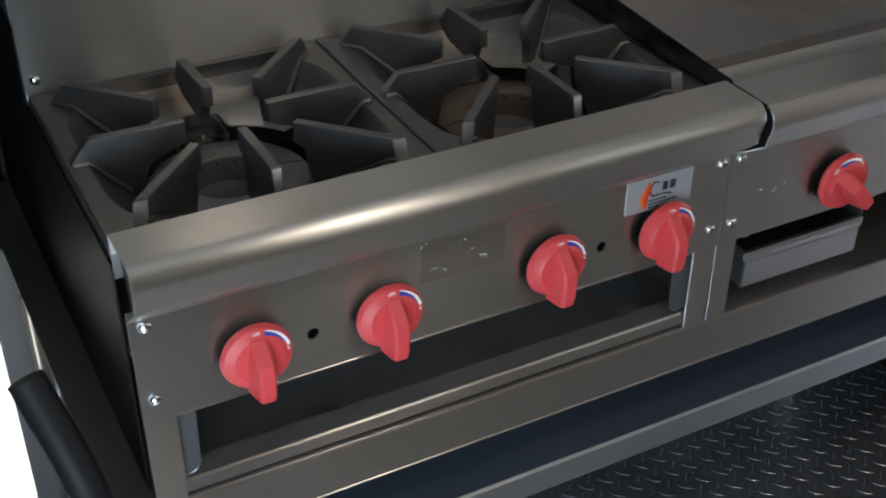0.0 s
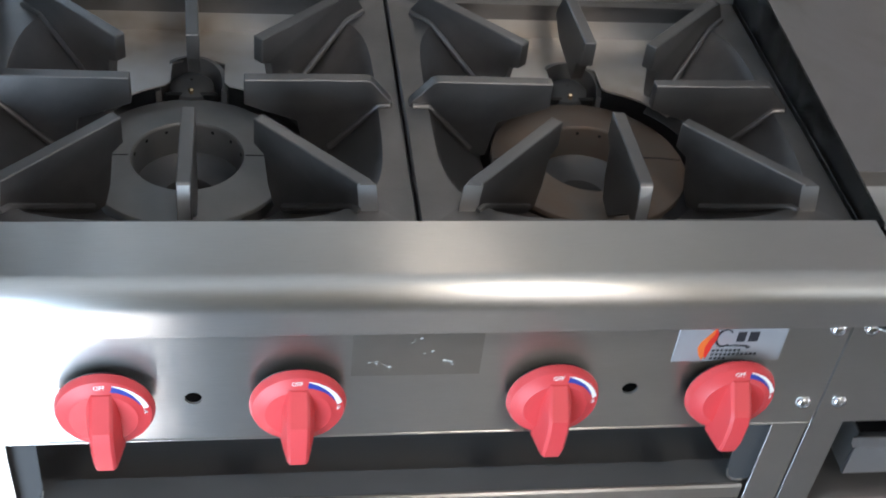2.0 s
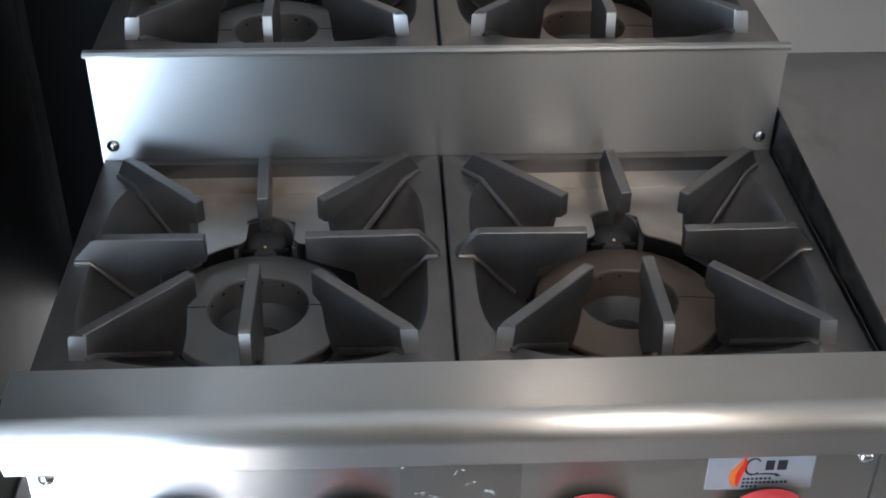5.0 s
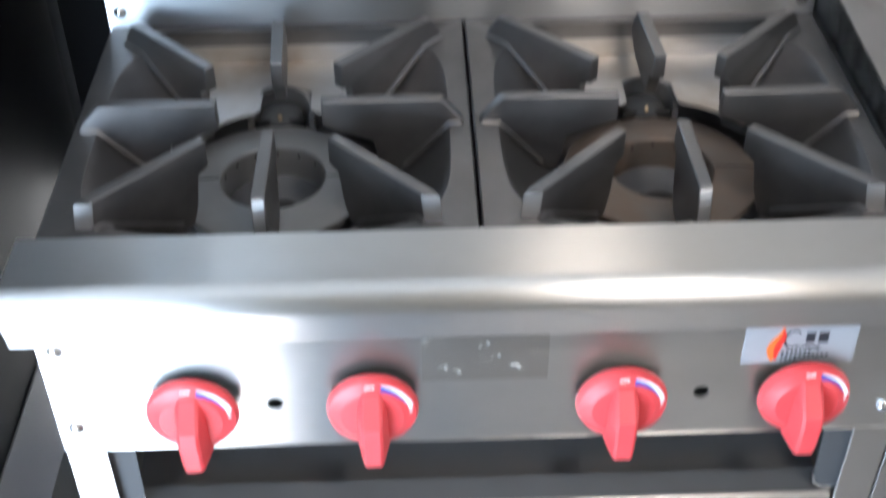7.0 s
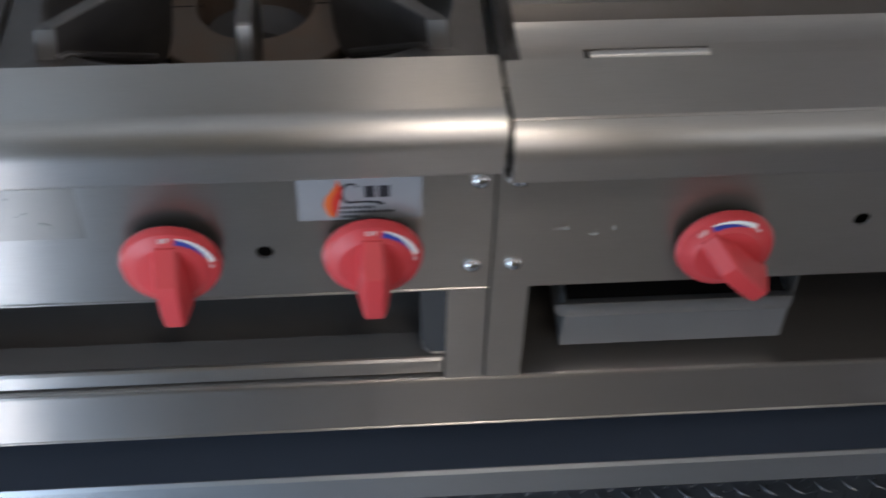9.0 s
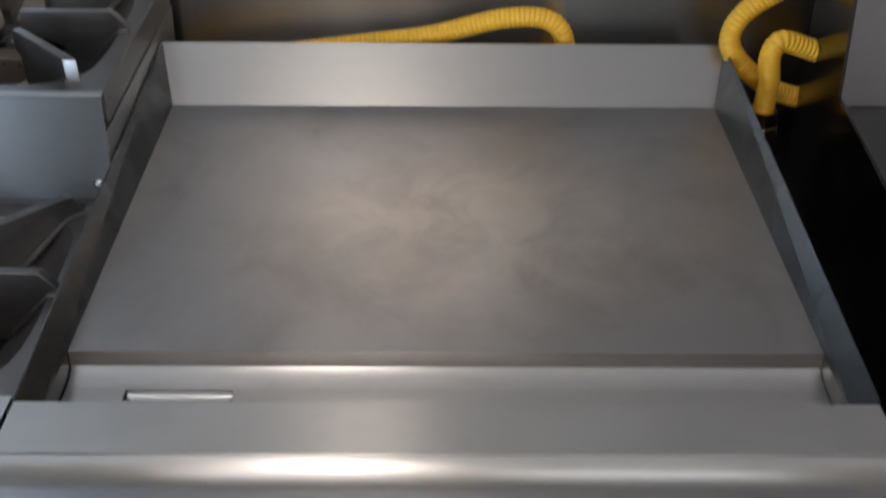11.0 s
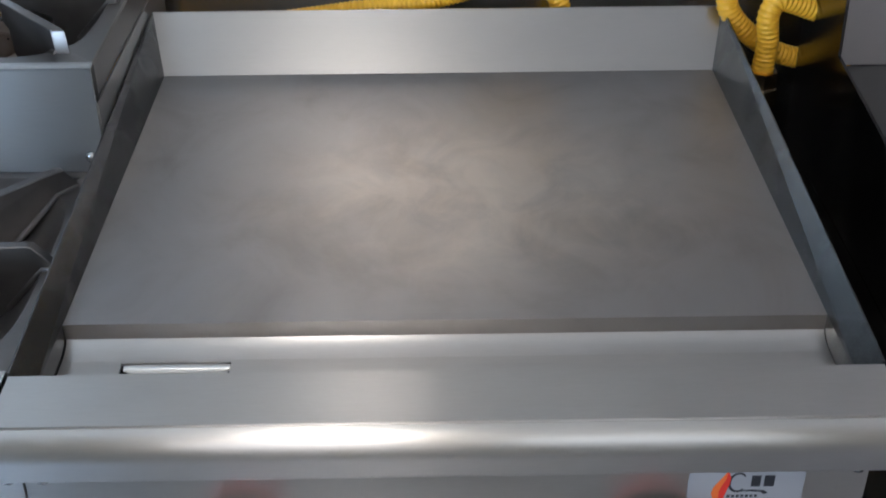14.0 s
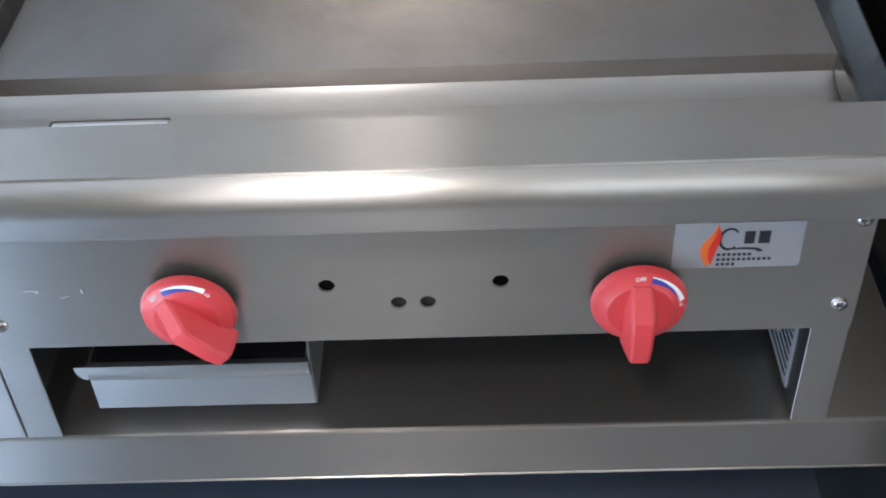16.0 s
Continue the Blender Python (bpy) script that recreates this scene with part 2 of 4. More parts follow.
def worn_edges(m, dark, light):
    """Cast edges rubbed brighter than the faces."""
    n, l = m.node_tree.nodes, m.node_tree.links
    b = n["Principled BSDF"]
    old = b.inputs["Base Color"].links[0].from_socket
    geo = n.new("ShaderNodeNewGeometry")
    edge = span(n, l, geo.outputs["Pointiness"], 0.0, 1.0, dark, light)
    mix = n.new("ShaderNodeMix")
    mix.data_type = "RGBA"
    l.new(edge.outputs["Result"], mix.inputs["Factor"])
    l.new(old, mix.inputs["A"])
    mix.inputs["B"].default_value = (0.40, 0.385, 0.38, 1)
    l.new(mix.outputs["Result"], b.inputs["Base Color"])


worn_edges(IRON, 0.56, 0.72)


def warm_iron():
    m, n, l, b = material("heat_browned_burner_iron")
    spots = noise_node(n, l, 18, (1, 1, 1), 4)
    c = ramp(n, l, spots.outputs["Fac"], [(0.3, (0.17, 0.150, 0.135)), (0.65, (0.19, 0.130, 0.095))])
    l.new(c.outputs["Color"], b.inputs["Base Color"])
    b.inputs["Metallic"].default_value, b.inputs["Roughness"].default_value = 0.5, 0.5
    fine = noise_node(n, l, 300)
    bump(n, l, fine.outputs["Fac"], 0.3, 0.0005, b)
    return m


BURNER_BROWN = warm_iron()


# ---- mesh helpers ----
def box(bm, x0, x1, y0, y1, z0, z1, r=0.0):
    geo = bmesh.ops.create_cube(bm, size=1.0)
    for v in geo["verts"]:
        v.co = Vector((x0 + (x1 - x0) * (v.co.x + 0.5), y0 + (y1 - y0) * (v.co.y + 0.5), z0 + (z1 - z0) * (v.co.z + 0.5)))
    if r:
        edges = list({e for v in geo["verts"] for e in v.link_edges})
        bmesh.ops.bevel(bm, geom=edges, offset=r, segments=1, affect="EDGES")
    return bm


def boxes(*rows, r=0.0):
    bm = bmesh.new()
    for row in rows:
        box(bm, *row, r=r)
    return bm


def prism(bm, outline, axis, a, b):
    """A closed outline of pairs, pushed along an axis from a to b."""
    def at(p, t):
        return {"x": (t, p[0], p[1]), "y": (p[0], t, p[1]), "z": (p[0], p[1], t)}[axis]
    lo = [bm.verts.new(at(p, a)) for p in outline]
    hi = [bm.verts.new(at(p, b)) for p in outline]
    k = len(outline)
    for i in range(k):
        bm.faces.new((lo[i], lo[(i + 1) % k], hi[(i + 1) % k], hi[i]))
    bm.faces.new(lo)
    bm.faces.new(hi)
    return bm


def sheet(path, thick):
    """An open line of pairs thickened to one side into a closed outline."""
    p = [Vector(q) for q in path]
    off = []
    for i, q in enumerate(p):
        d = (p[min(i + 1, len(p) - 1)] - p[max(i - 1, 0)]).normalized()
        off.append(q + Vector((-d.y, d.x)) * thick)
    return [tuple(q) for q in p] + [tuple(q) for q in reversed(off)]


def lathe(bm, profile, steps, centre=(0, 0, 0), axis="z"):
    """Turns pairs of radius and height round an axis."""
    rings = []
    for r, h in profile:
        ring = []
        for i in range(steps):
            a = 2 * math.pi * i / steps
            c, s = r * math.cos(a), r * math.sin(a)
            co = (c, s, h) if axis == "z" else (c, -h, s)
            ring.append(bm.verts.new(Vector(co) + Vector(centre)))
        rings.append(ring)
    for a, b in zip(rings, rings[1:]):
        for i in range(steps):
            bm.faces.new((a[i], a[(i + 1) % steps], b[(i + 1) % steps], b[i]))
    return rings


def cap(bm, ring):
    bm.faces.new(ring)


def tube(bm, points, radius, sides=12, rib=None):
    """A round tube along points; rib gives a radius for each point."""
    pts = [Vector(p) for p in points]
    up = Vector((0.13, 0.21, 0.97)).normalized()
    rings = []
    for i, p in enumerate(pts):
        d = (pts[min(i + 1, len(pts) - 1)] - pts[max(i - 1, 0)]).normalized()
        u = d.cross(up)
        u = u.normalized() if u.length > 1e-4 else Vector((1, 0, 0))
        up = u.cross(d).normalized()
        r = rib[i] if rib else radius
        rings.append([bm.verts.new(p + (u * math.cos(a) + up * math.sin(a)) * r) for a in (2 * math.pi * k / sides for k in range(sides))])
    for a, b in zip(rings, rings[1:]):
        for i in range(sides):
            bm.faces.new((a[i], a[(i + 1) % sides], b[(i + 1) % sides], b[i]))
    cap(bm, rings[0])
    cap(bm, rings[-1])
    return bm


def spline(points, n):
    """A smooth line through points, evenly spaced."""
    p = [Vector(q) for q in points]
    p = [p[0] * 2 - p[1]] + p + [p[-1] * 2 - p[-2]]
    raw = []
    for i in range(1, len(p) - 2):
        for k in range(40):
            t = k / 40
            raw.append(0.5 * ((2 * p[i]) + (p[i + 1] - p[i - 1]) * t + (2 * p[i - 1] - 5 * p[i] + 4 * p[i + 1] - p[i + 2]) * t * t + (3 * p[i] - p[i - 1] - 3 * p[i + 1] + p[i + 2]) * t ** 3))
    raw.append(p[-2])
    d = [0.0]
    for a, b in zip(raw, raw[1:]):
        d.append(d[-1] + (b - a).length)
    out, j = [], 0
    for i in range(n):
        want = d[-1] * i / (n - 1)
        while j < len(raw) - 2 and d[j + 1] < want:
            j += 1
        f = (want - d[j]) / max(1e-9, d[j + 1] - d[j])
        out.append(raw[j].lerp(raw[j + 1], min(1, f)))
    return out


def finish(bm, mat, smooth=35):
    bmesh.ops.remove_doubles(bm, verts=bm.verts, dist=1e-6)
    bmesh.ops.recalc_face_normals(bm, faces=bm.faces)
    me = bpy.data.meshes.new("mesh")
    bm.to_mesh(me)
    bm.free()
    me.materials.append(mat)
    if smooth:
        for f in me.polygons:
            f.use_smooth = True
        me.set_sharp_from_angle(angle=radians(smooth))
    return me


def part(name, bm, mat, parent, label="", at=(0, 0, 0), smooth=35):
    ob = new(name, bm if isinstance(bm, bpy.types.Mesh) else finish(bm, mat, smooth))
    ob.parent = parent
    ob.location = at
    if label:
        ob["label"] = label
    return ob


def thing(name, at, label, category, group="", kind=""):
    ob = new(name)
    ob.location = at
    ob.empty_display_size = 0.05
    return tagged(ob, label, category, group, kind)


def setting(name, bm, mat, label="", category="", smooth=35):
    return tagged(new(name, finish(bm, mat, smooth)), label, category, kind="structure")


def holed_panel(x0, x1, z0, z1, y0, y1, holes):
    """An upright sheet with round holes of (x, z, radius), cut into strips round each hole."""
    bm = bmesh.new()
    cuts = sorted(holes)
    edges = [x0] + [(a[0] + b[0]) / 2 for a, b in zip(cuts, cuts[1:])] + [x1]
    for i, (hx, hz, hr) in enumerate(cuts):
        left, right = edges[i], edges[i + 1]
        if hr <= 0:
            continue
        for y in (y0, y1):
            inner = [bm.verts.new((hx + hr * math.cos(2 * math.pi * k / 24), y, hz + hr * math.sin(2 * math.pi * k / 24))) for k in range(24)]
            outer = []
            for k in range(24):
                c, s = math.cos(2 * math.pi * k / 24), math.sin(2 * math.pi * k / 24)
                tx = ((right - hx) / c if c > 1e-9 else (left - hx) / c if c < -1e-9 else 1e9)
                tz = ((z1 - hz) / s if s > 1e-9 else (z0 - hz) / s if s < -1e-9 else 1e9)
                t = min(tx, tz)
                outer.append(bm.verts.new((hx + t * c, y, hz + t * s)))
            for k in range(24):
                j = (k + 1) % 24
                bm.faces.new((inner[k], inner[j], outer[j], outer[k]))
            corners = [(right, z1), (left, z1), (left, z0), (right, z0)]
            for cx, cz in corners:
                a = math.atan2(cz - hz, cx - hx) % (2 * math.pi)
                k = int(a / (2 * math.pi) * 24) % 24
                v = bm.verts.new((cx, y, cz))
                bm.faces.new((outer[k], outer[(k + 1) % 24], v))
            if y == y0:
                front = inner
            else:
                for k in range(24):
                    j = (k + 1) % 24
                    bm.faces.new((front[k], front[j], inner[j], inner[k]))
    return bm


def rim(bm, x0, x1, z0, z1, y0, y1):
    """The four narrow edges of an upright sheet."""
    c = [(x0, z0), (x1, z0), (x1, z1), (x0, z1)]
    for i in range(4):
        a, b = c[i], c[(i + 1) % 4]
        bm.faces.new([bm.verts.new(p) for p in ((a[0], y0, a[1]), (b[0], y0, b[1]), (b[0], y1, b[1]), (a[0], y1, a[1]))])


def text_mesh(words, size, mat):
    cu = bpy.data.curves.new("words", "FONT")
    cu.body, cu.size, cu.align_x, cu.align_y, cu.extrude = words, size, "CENTER", "CENTER", 0.00015
    cu.resolution_u = 2
    ob = bpy.data.objects.new("words", cu)
    scene.collection.objects.link(ob)
    dg = bpy.context.evaluated_depsgraph_get()
    me = bpy.data.meshes.new_from_object(ob.evaluated_get(dg))
    bpy.data.objects.remove(ob)
    me.materials.clear()
    me.materials.append(mat)
    return me


# ---- the setting ----
FX0, FX1, FY0, FY1 = -1.35, 2.6, -1.22, 0.72
floor = setting("floor", boxes((FX0, FX1, FY0, FY1, -0.05, 0.0)), FLOOR_MAT, "dark worn metal diamond-plate floor", "floor")
setting("ground", boxes((-40, 40, -40, 40, -0.80, -0.70)), GROUND_MAT, "pale sunlit concrete yard outside", "ground")
setting("backdrop", boxes((-1.6, 1.4, 1.50, 1.56, -0.7, 1.3)), GLOW_WHITE, "blown-out white daylight outside behind the truck", "backdrop")
setting("wall_back", boxes((FX0, -0.145, 0.672, 0.72, 0.0, 2.15), (-0.145, -0.056, 0.672, 0.72, 0.48, 2.15), (-0.056, FX1, 0.672, 0.72, 0.0, 2.15)), STEEL_WALL, "brushed stainless-steel sheet wall behind the appliances", "wall")
setting("ceiling", boxes((FX0, 0.59, FY0, FY1, 2.15, 2.2), (0.85, FX1, FY0, FY1, 2.15, 2.2), (0.59, 0.85, FY0, -1.13, 2.15, 2.2), (0.59, 0.85, -0.83, FY1, 2.15, 2.2)), CEILING_MAT, "plain pale ceiling panel with a roof vent", "ceiling")
setting("roof_vent_cap", boxes((0.36, 1.08, -1.50, -0.56, 2.27, 2.29), (0.36, 0.38, -1.50, -0.56, 2.2, 2.27), (1.06, 1.08, -1.50, -0.56, 2.2, 2.27), (0.38, 1.06, -0.58, -0.56, 2.2, 2.27)), GREY_WALL, "sheet cap over the roof vent", "vent cap")
setting("wall_left", boxes((FX0 - 0.05, FX0, FY0, FY1, -0.05, 2.2)), PALE_WALL, "plain beige end wall", "wall")
setting("wall_right", boxes((FX1, FX1 + 0.05, FY0, -1.12, -0.05, 2.2), (FX1, FX1 + 0.05, -1.12, -0.52, -0.05, 0.6), (FX1, FX1 + 0.05, -1.12, -0.52, 1.5, 2.2), (FX1, FX1 + 0.05, -0.52, FY1, -0.05, 2.2)), DARK_WALL, "plain dark end wall with a window", "wall")
DX0, DX1, DZ1 = -1.08, -0.15, 1.98
WX0, WX1, WZ0, WZ1 = 0.51, 0.85, 1.06, 1.74
setting("wall_front", boxes((FX0, DX0, -1.22, -1.16, 0, 2.15), (DX0, DX1, -1.22, -1.16, DZ1, 2.15), (DX1, WX0, -1.22, -1.16, 0, 2.15), (WX0, WX1, -1.22, -1.16, 0, WZ0), (WX0, WX1, -1.22, -1.16, WZ1, 2.15), (WX1, 1.02, -1.22, -1.16, 0, 2.15), (1.02, 1.48, -1.22, -1.16, 0, WZ0), (1.02, 1.48, -1.22, -1.16, WZ1, 2.15), (1.48, 1.76, -1.22, -1.16, 0, 2.15)), PALE_WALL, "plain beige wall with a doorway and two serving windows", "wall")
# added out of view: stops direct sun at the two windows
setting("sun_block_awning", boxes((0.38, 1.62, -1.86, -1.225, 1.86, 1.885)), GREY_WALL, "unseen flap added to keep sun out of the serving windows", "awning")
setting("wall_front_end", boxes((1.76, FX1, -1.22, -1.155, 0, 2.15)), PINK_WALL, "pale pinkish wall panel beyond the serving windows", "wall")
# steel partition: dark reflections above, brighter ones below, put into its colours
setting("partition_upper", boxes((-0.20, -0.16, -0.04, 0.672, 0.46, 1.55)), BLACK_SATIN, "partition at the end of the cook line, black for its dark reflections", "partition")
setting("wall_panel", boxes((-0.145, -0.004, 0.664, 0.668, 0.52, 1.50)), BLACK_SATIN, "black sheet lining the corner of the wall", "wall")
setting("partition_lower", boxes((-0.20, -0.158, -0.10, 0.672, 0.0, 0.46)), GREY_WALL, "lower part of the partition, grey for its brighter reflections", "partition")

# ---- equipment stand ----
TZ = 0.624
stand = thing("equipment_stand", (0.6, 0.33, 0), "stainless-steel equipment stand with undershelf and tube legs", "stand")
SX, SY = 0.6, 0.33

TX0, TX1 = -0.040, 1.294
bm = bmesh.new()
edge = [(0.0016, TZ), (0.655, TZ), (0.655, 0.571)]
prism(bm, [(y - SY, z) for y, z in sheet(edge, -0.002)], "x", TX0 - SX, TX1 - SX)
top = part("tabletop", bm, TABLE_TOP, stand)
edge = [(0.014, 0.5675), (0.0005, 0.5675), (-0.0020, 0.5680), (-0.0021, 0.5692), (-0.0012, 0.5700), (-0.0012, 0.6215), (-0.0004, 0.6235), (0.0016, TZ)]
bm = bmesh.new()
prism(bm, [(y - SY, z) for y, z in sheet(edge, -0.002)], "x", TX0 - SX, TX1 - SX)
part("front_flange", bm, STEEL_TABLE, top, "folded front edge of the table", smooth=0)
edge = [(0.0235, 0.470), (0.64, 0.470), (0.64, 0.432)]
bm = bmesh.new()
prism(bm, [(y - SY, z) for y, z in sheet(edge, -0.0015)], "x", 0.0228 - SX, 1.250 - SX)
shelf = part("undershelf", bm, GALVANISED, stand, "undershelf of dull blue steel")
edge = [(0.035, 0.432), (0.022, 0.432), (0.020, 0.434), (0.020, 0.467), (0.0225, 0.4702), (0.0235, 0.4702)]
bm = bmesh.new()
prism(bm, [(y - SY, z) for y, z in sheet(edge, -0.0015)], "x", 0.0228 - SX, 1.250 - SX)
part("front_flange", bm, FLANGE_STEEL, shelf, "bright folded front flange", smooth=0)
for lx in (0.001, 1.272):
    for ly in (0.045 if lx < 1 else 0.45, 0.615):
        bm = bmesh.new()
        rings = lathe(bm, [(0.0188, 0.025), (0.0188, TZ - 0.004)], 24, (lx - SX, ly - SY, 0))
        leg = part("leg", bm, STEEL, stand)
        bm = bmesh.new()
        rings = lathe(bm, [(0.012, 0.0), (0.022, 0.003), (0.022, 0.012), (0.016, 0.028)], 20, (lx - SX, ly - SY, 0))
        cap(bm, rings[0])
        part("foot", bm, STEEL_DARK, leg)
        bm = boxes((lx - SX - 0.0125, lx - SX + 0.0212, ly - SY - 0.0255, ly - SY + 0.0255, 0.432, 0.469), r=0.004)
        part("shelf_bracket", bm, STEEL, leg)
        bm = bmesh.new()
        lathe(bm, [(0.0215, 0.4700), (0.0215, 0.4722), (0.0232, 0.4722), (0.0232, 0.4700)], 24, (lx - SX, ly - SY, 0))
        part("leg_hole", bm, BLACK, leg, "dark gap round the leg")
bm = boxes(*[(0.052 - SX + i * 0.0045, 0.0552 - SX + i * 0.0045, -0.0016 - SY, -0.0012 - SY, 0.6010, 0.6050) for i in range(3)])
part("maker_mark", bm, INK, stand, "small dark printed mark")


# ---- shared small parts ----
def screw_mesh():
    bm = bmesh.new()
    rings = lathe(bm, [(0.0058, 0.0), (0.0058, 0.0008), (0.0050, 0.0024), (0.0030, 0.0036), (0.0014, 0.0039), (0.0012, 0.0030)], 18, axis="y")
    cap(bm, rings[-1])
    return finish(bm, CHROME)


SCREW = screw_mesh()


def knob_meshes():
    # skirt
    bm = bmesh.new()
    rings = lathe(bm, [(0.0290, 0.0071), (0.0322, 0.0071), (0.0326, 0.0078), (0.0324, 0.0095), (0.0306, 0.0135), (0.0235, 0.0165), (0.0220, 0.0178), (0.0120, 0.0185), (0.0010, 0.0186)], 48, axis="y")
    cap(bm, rings[-1])
    cap(bm, rings[0])
    # grip: a wedge that rises from near the top and runs past the lower rim
    sections = [(0.0225, 0.0070, 0.0182, 0.0080), (0.0190, 0.0072, 0.0212, 0.0086), (0.0075, 0.0074, 0.0318, 0.0096), (0.0045, 0.0074, 0.0348, 0.0098), (-0.0040, 0.0074, 0.0365, 0.0100), (-0.0240, 0.0072, 0.0355, 0.0098), (-0.0340, 0.0070, 0.0330, 0.0090), (-0.0358, 0.0062, 0.0305, 0.0080)]
    last = None
    first = None
    for z, wt, h, wb in sections:
        base = 0.0115
        q = [(-wb * 1.22, base), (-wb, (h + base) * 0.5), (-wt, h - 0.002), (-wt + 0.002, h), (wt - 0.002, h), (wt, h - 0.002), (wb, (h + base) * 0.5), (wb * 1.22, base)]
        ring = [bm.verts.new((x, -y, z)) for x, y in q]
        if last:
            for i in range(len(ring)):
                j = (i + 1) % len(ring)
                bm.faces.new((last[i], last[j], ring[j], ring[i]))
        else:
            first = ring
        last = ring
    bm.faces.new(last)
    bm.faces.new(first)
    body = finish(bm, RED, 30)
    # added black disc behind the skirt, darkens the knob's reflection in the panel
    b3 = bmesh.new()
    rings = lathe(b3, [(0.0285, 0.0070), (0.0318, 0.0069), (0.0310, 0.0048), (0.0295, 0.0036), (0.0120, 0.0026), (0.0115, 0.0)], 32, axis="y")
    cap(b3, rings[0])
    cap(b3, rings[-1])
    back = finish(b3, BLACK, 30)
    # printed sweep, blue that gives way to white
    def sweep(a0, a1, r0, r1, r2, r3, lift):
        b2 = bmesh.new()
        n = 14
        prev = None
        for i in range(n + 1):
            f = i / n
            a = radians(a0 + (a1 - a0) * f)
            ri, ro = r0 + (r2 - r0) * f, r1 + (r3 - r1) * f
            def height(r):
                return 0.0165 + (0.0310 - r) / (0.0310 - 0.0235) * 0.0 + 0.0004 if r < 0.0235 else 0.0165 - (r - 0.0235) / (0.0310 - 0.0235) * 0.0030
            row = [b2.verts.new((r * math.sin(a), -(height(r) + lift), r * math.cos(a))) for r in (ri, ro)]
            if prev:
                b2.faces.new((prev[0], prev[1], row[1], row[0]))
            prev = row
        return b2
    white = finish(sweep(14, 76, 0.0284, 0.0290, 0.0266, 0.0300, 0.0003), WHITE)
    blue = finish(sweep(14, 66, 0.0246, 0.0283, 0.0262, 0.0268, 0.0003), BLUE)
    off = text_mesh("OFF", 0.0042, WHITE)
    hi = text_mesh("HI", 0.0034, WHITE)
    return body, white, blue, off, hi, back


KNOB, SWEEP_WHITE, SWEEP_BLUE, OFF_WORD, HI_WORD, KNOB_BACK = knob_meshes()


def knob(parent, x, z, turn=0.0):
    k = part("knob", KNOB, RED, parent, "red plastic control knob", at=(x, -0.004, z + 0.005))
    k.rotation_euler = (0, radians(turn), 0)
    part("knob_back", KNOB_BACK, BLACK, k, "black disc added behind the knob for its dark reflection")
    part("white_sweep", SWEEP_WHITE, WHITE, k, "white printed sweep")
    part("blue_sweep", SWEEP_BLUE, BLUE, k, "blue printed sweep")
    tilt = math.atan2(0.0030, 0.0075)
    for mesh, ang, name in ((OFF_WORD, -2, "off_lettering"), (HI_WORD, 82, "hi_lettering")):
        o = part(name, mesh, WHITE, k, "white printed lettering")
        r = 0.0270
        a = radians(ang)
        o.matrix_local = Matrix.Rotation(a, 4, "Y") @ Matrix.Translation((0, -0.0155, r)) @ Matrix.Rotation(radians(90) - tilt, 4, "X")
    return k


def name_plate(parent, x0, x1, z0, z1, y):
    w, h = x1 - x0, z1 - z0
    lab = part("name_plate", boxes((x0, x1, y - 0.0008, y, z0, z1)), STICKER, parent, "silver-white name plate with a flame mark")
    def shape(name, pts, mat, lift):
        bm = bmesh.new()
        prism(bm, [(x0 + w * a, z0 + h * b) for a, b in pts], "y", y - 0.0008 - lift, y - 0.0008)
        part(name, bm, mat, lab)
    shape("flame_outer", [(0.27, 0.03), (0.23, 0.18), (0.205, 0.36), (0.22, 0.52), (0.27, 0.68), (0.31, 0.82), (0.325, 0.96), (0.35, 0.80), (0.345, 0.66), (0.33, 0.52), (0.31, 0.38), (0.30, 0.20)], FLAME_ORANGE, 0.0003)
    shape("flame_inner", [(0.30, 0.05), (0.275, 0.22), (0.27, 0.40), (0.29, 0.56), (0.32, 0.70), (0.328, 0.90), (0.36, 0.74), (0.355, 0.60), (0.335, 0.42), (0.315, 0.22)], FLAME_RED, 0.0005)
    ring = []
    for i in range(17):
        a = radians(40 + i * 17)
        ring.append((0.425 + 0.085 * math.cos(a), 0.62 + 0.24 * math.sin(a)))
    for i in range(16, -1, -1):
        a = radians(40 + i * 17)
        ring.append((0.430 + 0.066 * math.cos(a), 0.62 + 0.20 * math.sin(a)))
    shape("crescent_mark", ring, INK, 0.0003)
    shape("swash_mark", [(0.40, 0.40), (0.55, 0.44), (0.66, 0.42), (0.70, 0.36), (0.66, 0.33), (0.64, 0.38), (0.55, 0.40)], INK, 0.0003)
    for a, b in ((0.54, 0.62), (0.65, 0.74)):
        shape("mark_bar", [(a, 0.52), (b, 0.52), (b, 0.78), (a, 0.78)], INK, 0.0003)
    for z, b in ((0.26, 0.62), (0.155, 0.78), (0.05, 0.52)):
        bm = bmesh.new()
        a = 0.345
        while a < b - 0.02:
            box(bm, x0 + w * a, x0 + w * (a + 0.026), y - 0.0011, y - 0.0008, z0 + h * z, z0 + h * (z + 0.055))
            a += 0.040
        part("print_bar", bm, INK, lab)


